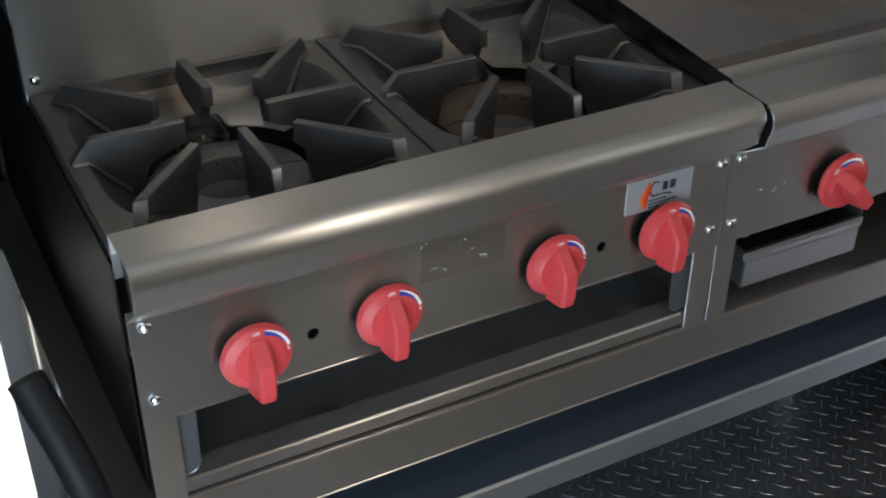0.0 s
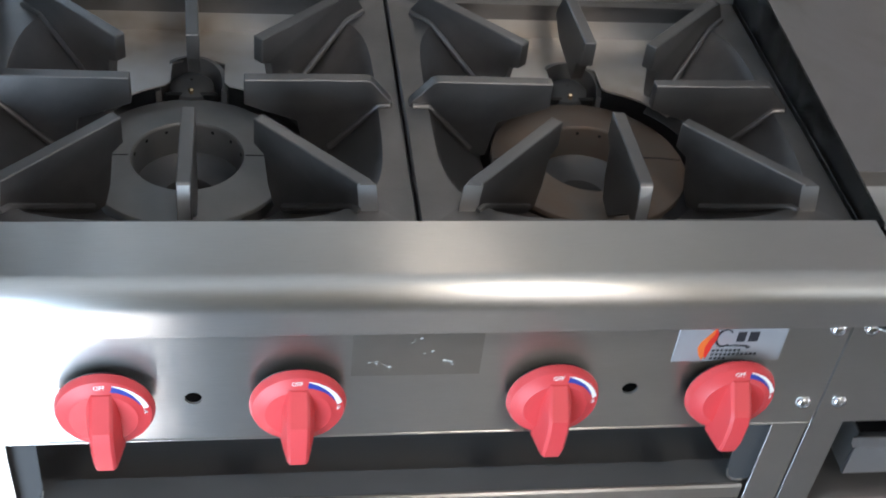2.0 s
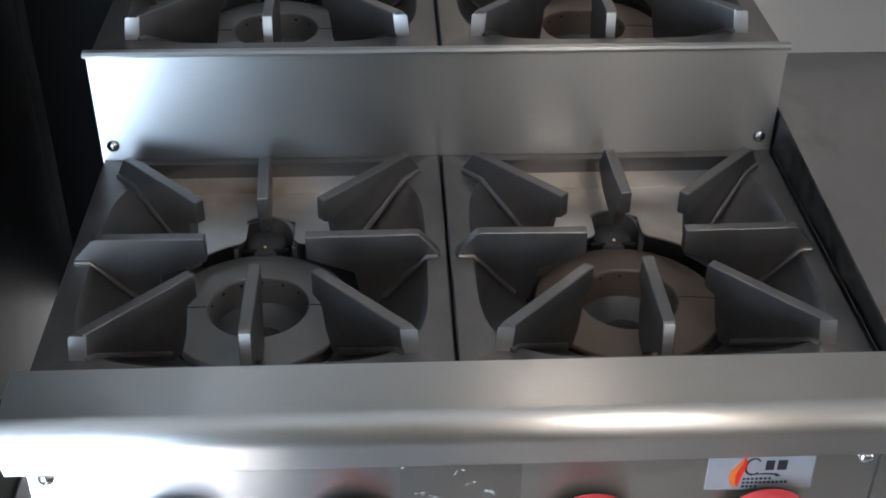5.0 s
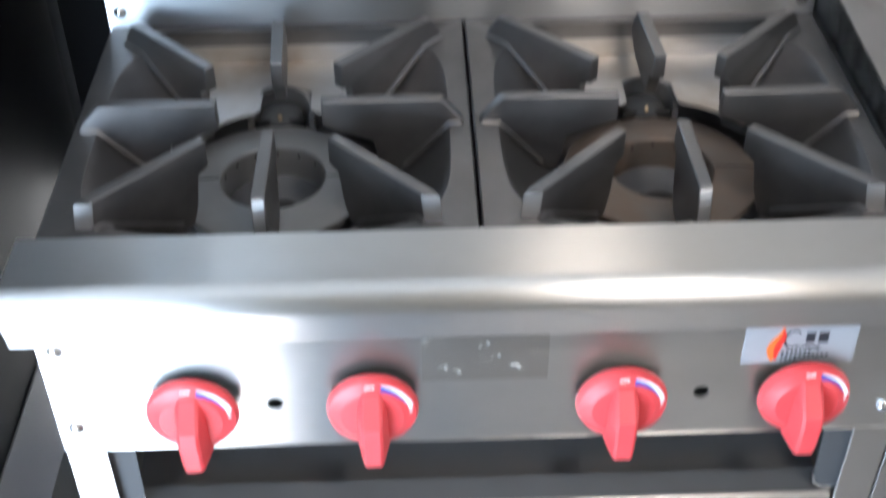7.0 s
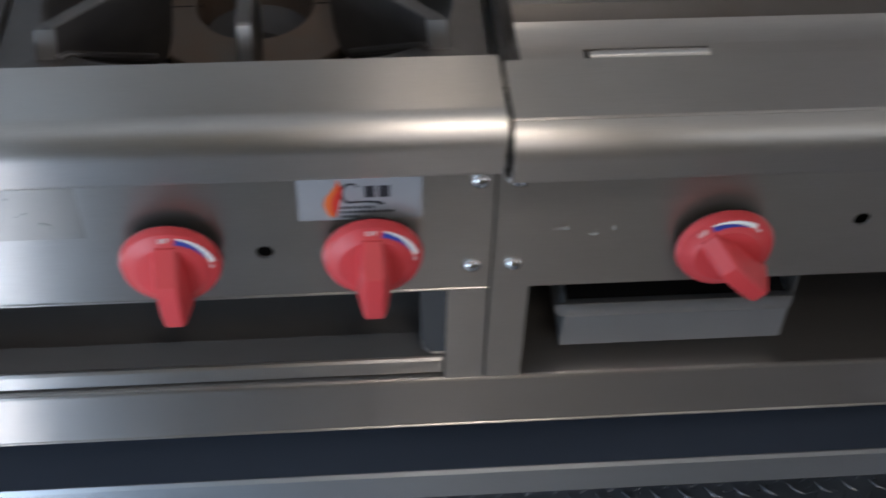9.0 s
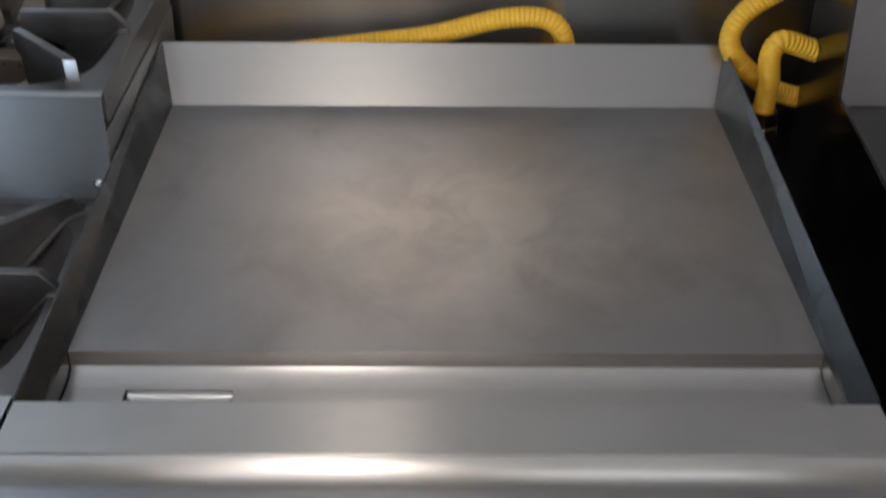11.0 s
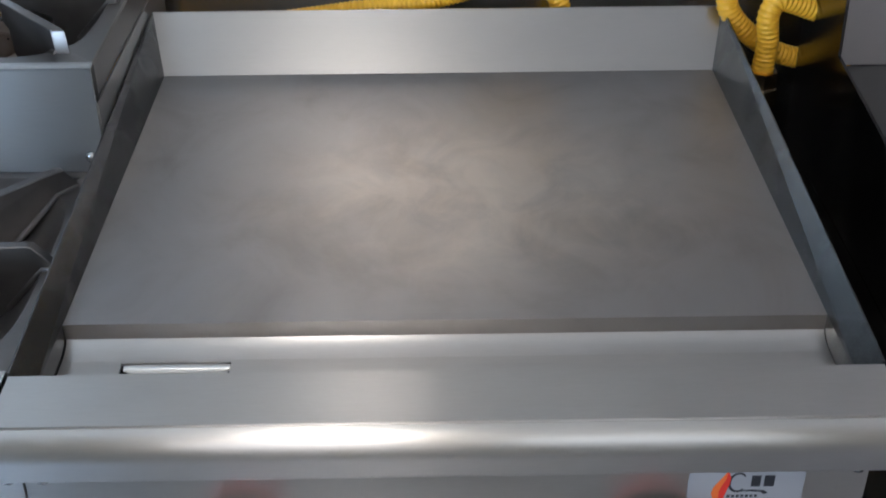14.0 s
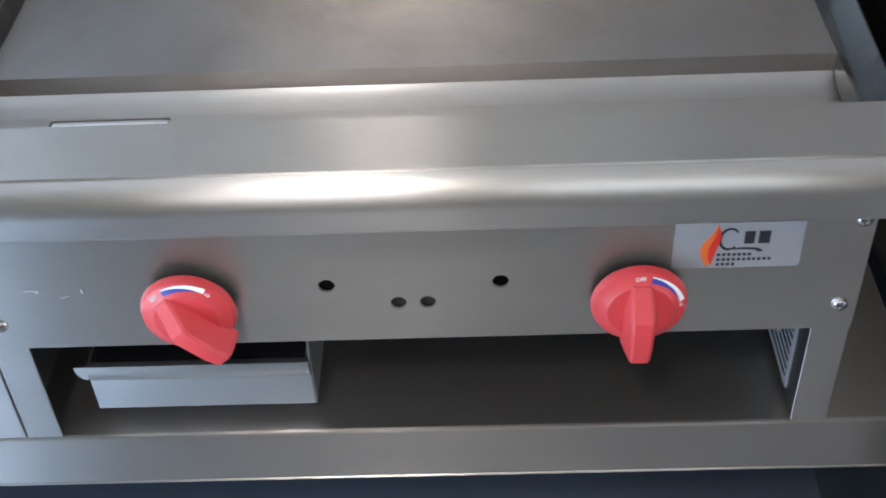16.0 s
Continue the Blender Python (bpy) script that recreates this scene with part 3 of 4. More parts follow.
def ledge(parent, x0, x1, back, open_end, crease):
    line = [(back, 0.885), (back, 0.9030)]
    if crease:
        line += [(-0.0376, 0.9022), (-0.0378, 0.8990), (-0.0383, 0.8990), (-0.0385, 0.9012)]
        cy, cz, ry, rz, a0, a1, foot = -0.0317, 0.8847, 0.0180, 0.0180, 114, 194, (-0.0436, 0.8605)
    else:
        cy, cz, ry, rz, a0, a1, foot = -0.0275, 0.8885, 0.0148, 0.0148, 90, 194, (-0.0365, 0.8620)
    if not crease:
        line.append((cy + 0.0012, 0.9030))
    for i in range(14):
        a = radians(a0 + i * (a1 - a0) / 13)
        line.append((cy + ry * math.cos(a), cz + rz * math.sin(a)))
    line += [(foot[0] - 0.0003, foot[1] + 0.0020), foot, (foot[0] + 0.0025, foot[1] - 0.002), (-0.0022, 0.8330)]
    bm = bmesh.new()
    prism(bm, [(y, z - TZ) for y, z in sheet(line, -0.0010)], "x", x0, x1)
    roll = part("rolled_ledge", bm, STEEL, parent, "rolled front ledge", smooth=40)
    for side, x in ((-1, x0 + 0.0012), (1, x1 - 0.0022)):
        # where the two units meet the open roll gets a black sheet as shadow
        x, mat = (x - side * 0.0035, BLACK) if side == open_end else (x - side * 0.0045, STEEL_DARK)
        bm = bmesh.new()
        prism(bm, [(y, z - TZ - 0.0004) for y, z in line[1:2] + line[-17:]], "x", x, x + 0.001)
        part("ledge_end", bm, mat, roll)
    return roll


# ---- hot plate ----
hp = thing("hot_plate", (0.0, 0.0, TZ), "four-burner stainless step-up gas hot plate with red knobs", "hot plate")
W = 0.610


def zz(rows):
    return [(a, b, c, d, e - TZ, f - TZ) for a, b, c, d, e, f in rows]


bm = holed_panel(0.0, W - 0.0006, 0.7245 - TZ, 0.832 - TZ, -0.002, 0.0, [(0.157, 0.767 - TZ, 0.0058), (0.461, 0.767 - TZ, 0.0058)])
rim(bm, 0.0, W - 0.0006, 0.7245 - TZ, 0.832 - TZ, -0.002, 0.0)
part("control_panel", bm, STEEL, hp, smooth=0)
part("panel_hem", boxes(*zz([(0.0005, W - 0.0005, -0.0028, -0.0019, 0.7237, 0.7257)]), r=0.0004), STEEL, hp)
part("panel_backing", boxes(*zz([(0.03, 0.58, 0.012, 0.016, 0.726, 0.83)])), HOLE, hp)
for a, b in ((0.0, 0.0285), (0.5815, W - 0.0007)):
    part("front_post", boxes(*zz([(a, b, 0.0, 0.0016, TZ, 0.84)]), r=0.0002), STEEL, hp)
side = [(0.004, TZ), (0.63, TZ), (0.63, 0.953), (0.3155, 0.953), (0.3155, 0.872), (0.004, 0.872)]
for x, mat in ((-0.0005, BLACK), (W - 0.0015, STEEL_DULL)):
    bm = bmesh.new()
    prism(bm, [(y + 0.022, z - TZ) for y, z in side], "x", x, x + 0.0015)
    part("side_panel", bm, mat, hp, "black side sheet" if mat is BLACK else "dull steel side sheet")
part("back_panel", boxes(*zz([(0.002, W - 0.002, 0.650, 0.653, TZ, 0.995)])), STEEL, hp)
part("back_lip", boxes(*zz([(0.0, W, 0.640, 0.6525, 0.982, 0.9945)]), r=0.0015), STEEL, hp)
bm = boxes(*zz([(0.001, W - 0.001, 0.334, 0.337, 0.878, 0.9895)]))
prism(bm, [(0.334, 0.9895 - TZ), (0.331, 0.9875 - TZ), (0.330, 0.9900 - TZ), (0.332, 0.9920 - TZ), (0.338, 0.9920 - TZ), (0.338, 0.9895 - TZ)], "x", -0.001, W + 0.001)
part("riser_panel", bm, RISER_STEEL, hp, "step riser panel")
ledge(hp, 0.0, W - 0.0013, 0.020, 1, False)
for z0, y0 in ((0.849, 0.03), (0.949, 0.349)):
    for x0, cx in ((0.004, 0.154), (0.3065, 0.459)):
        bm = bmesh.new()
        cy, r, x1, y1 = y0 + 0.145, 0.0775, x0 + 0.299, y0 + 0.301
        ring, out = [], []
        for k in range(96):
            c, q = math.cos(2 * math.pi * k / 96), math.sin(2 * math.pi * k / 96)
            # round the pilot the hole runs back as a horseshoe notch
            d = max(r, min(0.021 / max(abs(c), 1e-6), 0.113 - 0.035 * abs(c))) if q > 0.9 else r
            ring.append(bm.verts.new((cx + d * c, cy + d * q, z0 - TZ)))
            t = min((x1 - cx) / c if c > 1e-6 else (x0 - cx) / c if c < -1e-6 else 9, (y1 - cy) / q if q > 1e-6 else (y0 - cy) / q if q < -1e-6 else 9)
            out.append(bm.verts.new((cx + t * c, cy + t * q, z0 - TZ)))
        for k in range(8, 40):
            bm.faces.new((ring[k], ring[k + 1], out[k + 1], out[k]))
        bmesh.ops.delete(bm, geom=[v for v in bm.verts if not v.link_faces], context="VERTS")
        bmesh.ops.solidify(bm, geom=list(bm.faces), thickness=0.0015)
        shield = part("heat_shield", bm, SHIELD, hp, "heat-tinted steel shield round the burner", smooth=0)
        part("back_fold", boxes((x0, x1, y1 - 0.0028, y1 - 0.0010, z0 - TZ, z0 + 0.0325 - TZ)), SHIELD, shield)
part("inner_back", boxes(*zz([(0.004, W - 0.004, 0.46, 0.463, TZ + 0.002, 0.82)])), INNER_SHEET, hp)
part("inner_roof", boxes(*zz([(0.004, W - 0.004, 0.03, 0.46, 0.775, 0.778)])), INNER_SHEET, hp)
line = [(0.005, 0.6265), (0.003, 0.6285), (0.003, 0.6415), (0.0045, 0.6435), (0.0065, 0.6435)]
bm = bmesh.new()
prism(bm, [(y, z - TZ) for y, z in sheet(line, -0.0012)], "x", 0.0295, 0.5795)
crumb = part("crumb_tray", bm, STEEL, hp, "slide-out crumb tray", smooth=0)
part("tray_floor", boxes(*zz([(0.0295, 0.5795, 0.030, 0.45, 0.628, 0.6292)])), TRAY_GREY, crumb, "dull grey tray floor")
part("tray_flange", boxes(*zz([(0.0295, 0.5795, 0.0065, 0.030, 0.6420, 0.6432), (0.0295, 0.5795, 0.0288, 0.030, 0.6292, 0.6420)])), TRAY_GREY, crumb, "dull grey flange")
for sgn, x in ((1, 0.0285), (-1, 0.5815)):
    q = [(0, 0.722), (0, 0.648), (0.012, 0.6455), (0.019, 0.647), (0.0235, 0.652), (0.0255, 0.660), (0.0265, 0.722)]
    bm = bmesh.new()
    prism(bm, [(x + sgn * (a - 0.008), b - TZ) for a, b in q], "y", 0.0075, 0.0090)
    guide = part("tray_guide", bm, GUIDE_GREY, hp)
    bm = bmesh.new()
    tube(bm, [(x + sgn * (a - 0.008), 0.0074, b - TZ) for a, b in q[1:6]], 0.0009, 6)
    part("guide_edge", bm, STEEL_DULL, guide, "bright rounded edge of the guide")
for x in (0.1005, 0.2265, 0.402, 0.531):
    knob(hp, x, 0.766 - TZ)
for x, z in ((0.013, 0.748), (0.597, 0.748), (0.013, 0.824), (0.600, 0.824)):
    part("screw", SCREW, CHROME, hp, at=(x, -0.002, z - TZ))
for x in (0.012, 0.597):
    part("screw", SCREW, CHROME, hp, at=(x, 0.334, 0.900 - TZ))
name_plate(hp, 0.485, 0.563, 0.795 - TZ, 0.8315 - TZ, -0.002)
# ghost of a peeled-off label
RESIDUE = painted("pale_paper_residue", (0.40, 0.39, 0.365), 0.7, 0.15, 60, relief=0.2)
GHOST = steel("label_residue", 0.46, 0.35, 0.88, warm=0.045, relief=0.03)
part("label_residue", boxes(*zz([(0.262, 0.350, -0.0021, -0.002, 0.786, 0.829)])), GHOST, hp, "dull patch where a label was peeled off")


def flakes(parent, spots, seed, ox, oz):
    """Clusters of torn paper and glue left on a panel, each a ragged chip."""
    rng = random.Random(seed)
    for x, z, size, count in spots:
        for i in range(count):
            cx, cz, q = x + rng.uniform(-1, 1) * size * 0.9, z + rng.uniform(-1, 1) * size * 0.55, size * rng.uniform(0.18, 0.48)
            bm = bmesh.new()
            prism(bm, [(cx - ox + q * rng.uniform(0.5, 1.0) * math.cos(a * 0.785), cz - oz + q * rng.uniform(0.4, 0.8) * math.sin(a * 0.785)) for a in range(8)], "y", -0.0025, -0.0021)
            part("glue_spot", bm, RESIDUE, parent, smooth=0)


flakes(hp, [(0.266, 0.8265, 0.0035, 3), (0.305, 0.8195, 0.0036, 3), (0.2765, 0.7985, 0.0036, 5), (0.285, 0.7950, 0.0040, 3), (0.329, 0.7975, 0.0045, 4), (0.313, 0.8080, 0.0040, 2)], 4, 0.0, TZ)

# ---- burners ----
def port_mesh():
    bm = bmesh.new()
    rings = lathe(bm, [(0.0014, 0), (0.0014, 0.0004)], 8, axis="y")
    cap(bm, rings[-1])
    return finish(bm, HOLE)


PORT = port_mesh()


def burner_thing(x, y, z, mat, warm):
    b = thing("burner", (x, y, z), "heat-browned cast-iron ring burner" if warm else "grey cast-iron ring burner", "burner", "burners of the hot plate")
    bm = bmesh.new()
    lathe(bm, [(0.0402, -0.034), (0.0402, -0.0050), (0.0406, -0.0036), (0.0416, -0.0024), (0.0560, -0.0026), (0.0745, -0.0046), (0.0762, -0.0054), (0.0770, -0.0068), (0.0770, -0.0092), (0.0755, -0.0110), (0.0680, -0.0124), (0.0680, -0.030), (0.056, -0.034)], 64)
    head = part("head", bm, mat, b)
    for sgn in (-1, 1):
        bm = bmesh.new()
        prism(bm, [(sgn * x, z) for x, z in ((0.0425, -0.0040), (0.0425, -0.0021), (0.0560, -0.0023), (0.0745, -0.0043), (0.0745, -0.0060))], "y", -0.0004, 0.0004)
        part("split_line", bm, HOLE, head)
    for i in range(28):
        a = 2 * math.pi * (i + 0.5) / 28
        part("gas_port", PORT, HOLE, head).matrix_local = Matrix.Translation((0.0680 * math.cos(a), 0.0680 * math.sin(a), -0.016)) @ Matrix.Rotation(a + math.pi / 2, 4, "Z")
    for i in range(14):
        a = 2 * math.pi * (i + 0.5) / 14
        o = part("gas_port", PORT, HOLE, head)
        o.matrix_local = Matrix.Translation((0.0402 * math.cos(a), 0.0402 * math.sin(a), -0.0085)) @ Matrix.Rotation(a - math.pi / 2, 4, "Z")
    bm = bmesh.new()
    rings = lathe(bm, [(0.0402, -0.030), (0.0340, -0.036), (0.0240, -0.039), (0.0190, -0.0395), (0.0180, -0.042), (0.0180, -0.058)], 40)
    cap(bm, rings[-1])
    part("throat", bm, THROAT, b, "inside of the burner, coloured dark for its shade")
    bm = boxes((-0.011, 0.011, -0.0175, -0.0150, -0.0400, -0.0390))
    part("orifice_slit", bm, CHROME, b)
    bm = boxes((-0.021, 0.021, 0.0765, 0.080, -0.016, 0.000), (-0.017, 0.017, 0.080, 0.090, -0.018, -0.004), r=0.0015)
    part("pilot_bracket", bm, BLACK, b)
    bm = bmesh.new()
    lathe(bm, [(0.0180, -0.02), (0.0180, -0.001), (0.0170, 0.004), (0.0130, 0.0075), (0.006, 0.0092), (0.001, 0.0095)], 24, (0, 0.091, -0.006))
    part("pilot_hood", bm, GUIDE_GREY, b, "dark rounded pilot hood")
    # collar that stands round the pilot, open towards the ring, falling towards its ends
    bm = bmesh.new()
    last = None
    for i in range(17):
        a = radians(-18 + 216 * i / 16)
        c, q = math.cos(a), math.sin(a)
        lift = 0.012 * max(0.0, q) ** 0.6 - 0.001
        ring = [bm.verts.new((rad * c * 1.08, 0.088 + rad * q, zz_)) for rad, zz_ in ((0.0265, -0.022), (0.0265, lift), (0.0225, lift + 0.001), (0.0225, -0.022))]
        if last:
            for k in range(4):
                m = (k + 1) % 4
                bm.faces.new((last[k], last[m], ring[m], ring[k]))
        else:
            bm.faces.new(ring)
        last = ring
    bm.faces.new(last)
    part("pilot_collar", bm, BURNER_IRON, b, "dull grey arched collar round the pilot", smooth=40)
    bm = bmesh.new()
    rings = lathe(bm, [(0.0022, -0.01), (0.0022, 0.003), (0.001, 0.004)], 10, (0, 0.078, 0))
    cap(bm, rings[-1])
    part("pilot_tip", bm, BRASS, b)
    return b


for i, x in enumerate((0.149, 0.455)):
    for j, (y, z) in enumerate(((0.174, 0.841), (0.493, 0.941))):
        burner_thing(x, y, z, BURNER_BROWN if i else BURNER_IRON, i == 1)


# ---- grates ----
def grate_thing():
    g = thing("grate", (0, 0, 0), "heavy grey cast-iron burner grate with eight fingers", "grate", "grates of the hot plate")
    GX, GY, cx, cy = 0.303, 0.303, 0.153, 0.146

    def opening(c, s):
        return 0.1335 / (abs(c) ** 4.6 + abs(s) ** 4.6) ** (1 / 4.6)

    back = GY - 0.011 - cy
    # flat frame with a round opening, squared off at the back
    corners = [math.degrees(math.atan2(y - cy, x - cx)) % 360 for x in (0.001, GX) for y in (0.001, GY)]
    angles = sorted(set([k * 4.0 for k in range(90)] + corners + [47.9, 132.1]))
    bm = bmesh.new()
    rings = [[], [], [], []]
    for a in angles:
        c, s = math.cos(radians(a)), math.sin(radians(a))
        tx = ((GX - cx) / c if c > 1e-6 else (0.001 - cx) / c if c < -1e-6 else 9)
        ty = ((GY - cy) / s if s > 1e-6 else (0.001 - cy) / s if s < -1e-6 else 9)
        t = min(tx, ty)
        q = min(back / s, (GX - 0.021 - cx) / abs(c) if abs(c) > 1e-6 else 9) if 48 <= a <= 132 else opening(c, s)
        for ring, (d, z) in zip(rings, ((t, -0.0320), (t, -0.0016), (t - 0.0016, 0.0), (q, 0.0))):
            ring.append(bm.verts.new((cx + d * c, cy + d * s, z)))
    lower = [bm.verts.new((v.co.x, v.co.y, -0.0045)) for v in rings[3]]
    rings.append(lower)
    n = len(angles)
    for a, b in zip(rings, rings[1:] + rings[:1]):
        for k in range(n):
            m = (k + 1) % n
            bm.faces.new((a[k], a[m], b[m], b[k]))
    part("frame", bm, IRON, g)
    # bowl: steep wall from the round opening down to the burner, open at the back
    bm = bmesh.new()
    prof = [(1.01, -0.0002), (0.955, -0.0022), (0.89, -0.007), (0.67, -0.020), (0.32, -0.037), (0.08, -0.046), (0.0, -0.052)]
    n = 56
    last = None
    for k in range(n + 1):
        a = radians(132 + 276 * k / n)
        c, s = math.cos(a), math.sin(a)
        col = []
        for f, z in prof:
            r = 0.0875 + (opening(c, s) - 0.0875) * f
            col.append(bm.verts.new((cx + r * c, cy + r * s, z)))
        if last:
            for i in range(len(prof) - 1):
                bm.faces.new((last[i], col[i], col[i + 1], last[i + 1]))
        last = col
    bmesh.ops.solidify(bm, geom=list(bm.faces), thickness=-0.003)
    part("bowl", bm, IRON, g)
    # fingers: (outer end, inner tip) on the plan; tops flat, outer ends chamfered down to the rim
    rows = [((0.020, 0.280), (0.100, 0.198), 0), ((0.148, 0.286), (0.152, 0.200), 3), ((0.283, 0.280), (0.200, 0.198), 0), ((0.004, 0.146), (0.111, 0.146), 1), ((0.299, 0.146), (0.190, 0.146), 1), ((0.033, 0.021), (0.106, 0.098), 2), ((0.153, 0.019), (0.153, 0.108), 2), ((0.272, 0.021), (0.200, 0.098), 2)]
    for (ax, ay), (bx, by), kind in rows:
        bm = bmesh.new()
        a, b = Vector((ax, ay)), Vector((bx, by))
        d = b - a
        L = d.length
        u = d / L
        nrm = Vector((-u.y, u.x))
        top = 0.022
        if kind == 2:
            q = [(0, -0.012), (0.0004, 0.004), (0.0030, top - 0.0022), (0.0060, top)]
        else:
            q = [(0, -0.004), (0.003, 0.004), (0.018 if kind == 1 else 0.014, top - 0.001), (0.022, top)]
        q += [(L, top - 0.001), (L, top - 0.022), (L - 0.010, top - 0.026)]
        if kind == 3:
            q += [(L - 0.018, top - 0.046), (0.02, -0.016)]
        elif kind == 1:
            q += [(L - 0.038, -0.014), (L - 0.044, -0.044), (0.052, -0.046), (0.014, -0.012)]
        else:
            q += [(L - 0.014, -0.028), (L - 0.020, -0.044), (0.052, -0.046), (0.014, -0.012)]
        hw = 0.0047
        # the outer ends of the front fingers are cut square to the front of the grate
        skew = hw * nrm.y / u.y if kind == 2 else 0.0
        lo = [bm.verts.new((*(a + u * (p + (skew if p < 0.004 else 0.0)) + nrm * -hw), z)) for p, z in q]
        hi = [bm.verts.new((*(a + u * (p - (skew if p < 0.004 else 0.0)) + nrm * hw), z)) for p, z in q]
        k = len(q)
        for i in range(k):
            bm.faces.new((lo[i], lo[(i + 1) % k], hi[(i + 1) % k], hi[i]))
        bm.faces.new(lo)
        bm.faces.new(hi)
        bmesh.ops.recalc_face_normals(bm, faces=bm.faces)
        bmesh.ops.bevel(bm, geom=list(bm.edges), offset=0.0007, segments=1, affect="EDGES")
        finger = part("finger", bm, IRON, g)
        # front light on these end faces is put into a lighter iron
        if kind == 2:
            finger.data.materials.append(LIT_END_IRON)
            for face in finger.data.polygons:
                if face.normal.y < -0.85 and face.center.z > -0.011:
                    face.material_index = 1
        # cast fillets where the finger meets the bowl
        if kind != 3 and abs(ax - bx) > 0.001:
            for side in (-1, 1):
                foot = a + u * 0.004 + nrm * (side * (hw + 0.0004))
                pts = [(foot.x, foot.y, 0.0008)]
                for p in range(7):
                    f = p / 6
                    e = (a - Vector((cx, cy))).normalized()
                    r0 = opening(e.x, e.y) * (1 - f) + 0.099 * f
                    z0 = 0.0005 - 0.0375 * f
                    w = Vector((cx, cy)) + e * r0 + nrm * (side * (hw + 0.0004))
                    pts.append((w.x, w.y, z0))
                bm = bmesh.new()
                tube(bm, pts, 0.0026, 8)
                part("fillet", bm, IRON, g)
    return g


grate = grate_thing()
grate.location = (0.001, 0.031, 0.8855)
for x, y, z in ((0.305, 0.031, 0.8855), (0.001, 0.350, 0.9855), (0.305, 0.350, 0.9855)):
    copy_thing(grate, pose(x, y, z))

# ---- griddle ----
GXA, GXB = 0.6107, 1.2185
GW = GXB - GXA
gr = thing("griddle", (GXA, 0.0, TZ), "stainless-steel countertop gas griddle with splash guards", "griddle")


def gg(rows):
    return [(a - GXA, b - GXA, c, d, e - TZ, f - TZ) for a, b, c, d, e, f in rows]


bm = holed_panel(0.0007, GW, 0.7245 - TZ, 0.832 - TZ, -0.002, 0.0, [(0.857 - GXA, 0.777 - TZ, 0.0058), (0.905 - GXA, 0.7595 - TZ, 0.0056), (0.925 - GXA, 0.7595 - TZ, 0.0056), (0.975 - GXA, 0.777 - TZ, 0.0058)])
rim(bm, 0.0007, GW, 0.7245 - TZ, 0.832 - TZ, -0.002, 0.0)
part("control_panel", bm, STEEL, gr, smooth=0)
part("panel_backing", boxes(*gg([(0.64, 1.19, 0.012, 0.016, 0.726, 0.83)])), HOLE, gr)
part("hole_backing", boxes(*gg([(0.895, 0.935, 0.001, 0.004, 0.750, 0.769)])), HOLE, gr)
for a, b, d in ((GXA + 0.0006, 0.6375, 0.0016), (1.192, GXB, 0.0016)):
    part("front_post", boxes(*gg([(a, b, 0.0, d, TZ, 0.84)]), r=0.0002), STEEL, gr)
# part of the same post; cavity shade is put into a darker steel
part("post_return", boxes(*gg([(1.192, 1.1936, 0.0016, 0.040, TZ, 0.74)])), STEEL_DARK, gr, "shaded return of the front post")
for x in (GXA, GXB - 0.0015):
    part("side_panel", boxes(*gg([(x, x + 0.0015, 0.040, 0.545, TZ, 0.885)])), STEEL_DULL, gr)
part("back_panel", boxes(*gg([(GXA, GXB, 0.545, 0.5465, TZ, 0.885)])), STEEL_DULL, gr)
# black box and sheet close the inside and stand for its shade
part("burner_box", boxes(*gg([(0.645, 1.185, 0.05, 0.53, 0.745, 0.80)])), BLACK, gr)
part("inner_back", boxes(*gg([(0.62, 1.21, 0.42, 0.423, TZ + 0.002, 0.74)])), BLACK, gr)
ledge(gr, 0.0012, GW, 0.014, -1, True)
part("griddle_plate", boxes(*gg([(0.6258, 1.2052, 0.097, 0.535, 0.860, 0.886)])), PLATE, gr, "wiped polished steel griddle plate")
bm = boxes(*gg([(0.6265, 0.672, 0.012, 0.078, 0.8635, 0.8655), (0.754, 1.2045, 0.012, 0.078, 0.8635, 0.8655), (0.672, 0.754, 0.012, 0.063, 0.8635, 0.8655), (0.672, 0.754, 0.075, 0.078, 0.8635, 0.8655)]))
prism(bm, [(0.078, 0.8635 - TZ), (0.078, 0.8655 - TZ), (0.088, 0.8670 - TZ), (0.094, 0.8695 - TZ), (0.098, 0.8730 - TZ), (0.098, 0.8635 - TZ)], "x", 0.6265 - GXA, 1.2045 - GXA)
part("grease_trough", bm, STEEL, gr)
bm = bmesh.new()
ring = [(0.7492 + 0.0034 * math.sin(radians(a)), 0.0685 + 0.0034 * math.cos(radians(a))) for a in range(0, 181, 30)] + [(0.6800 - 0.0034 * math.sin(radians(a)), 0.0685 - 0.0034 * math.cos(radians(a))) for a in range(0, 181, 30)]
ring += ring[:1]
tube(bm, [(x - GXA, y, 0.8650 - TZ) for x, y in ring], 0.0013, 8)
part("drain_rim", bm, GLINT_WHITE, gr, "rolled rim of the drain slot, white for its glint")
# rounded bar added in the slot, extra bright to hold the glint
bm = bmesh.new()
prism(bm, [(0.0685 - 0.0032 * math.cos(radians(a)), 0.8652 + 0.0026 * math.sin(radians(a)) - TZ) for a in range(0, 181, 15)], "x", 0.675 - GXA, 0.754 - GXA)
part("drain_well", bm, BRIGHT, gr, "rounded bar in the drain slot, bright for its glint", smooth=40)
# splash guards that lean outwards, their tops falling towards the front
YB = 0.578
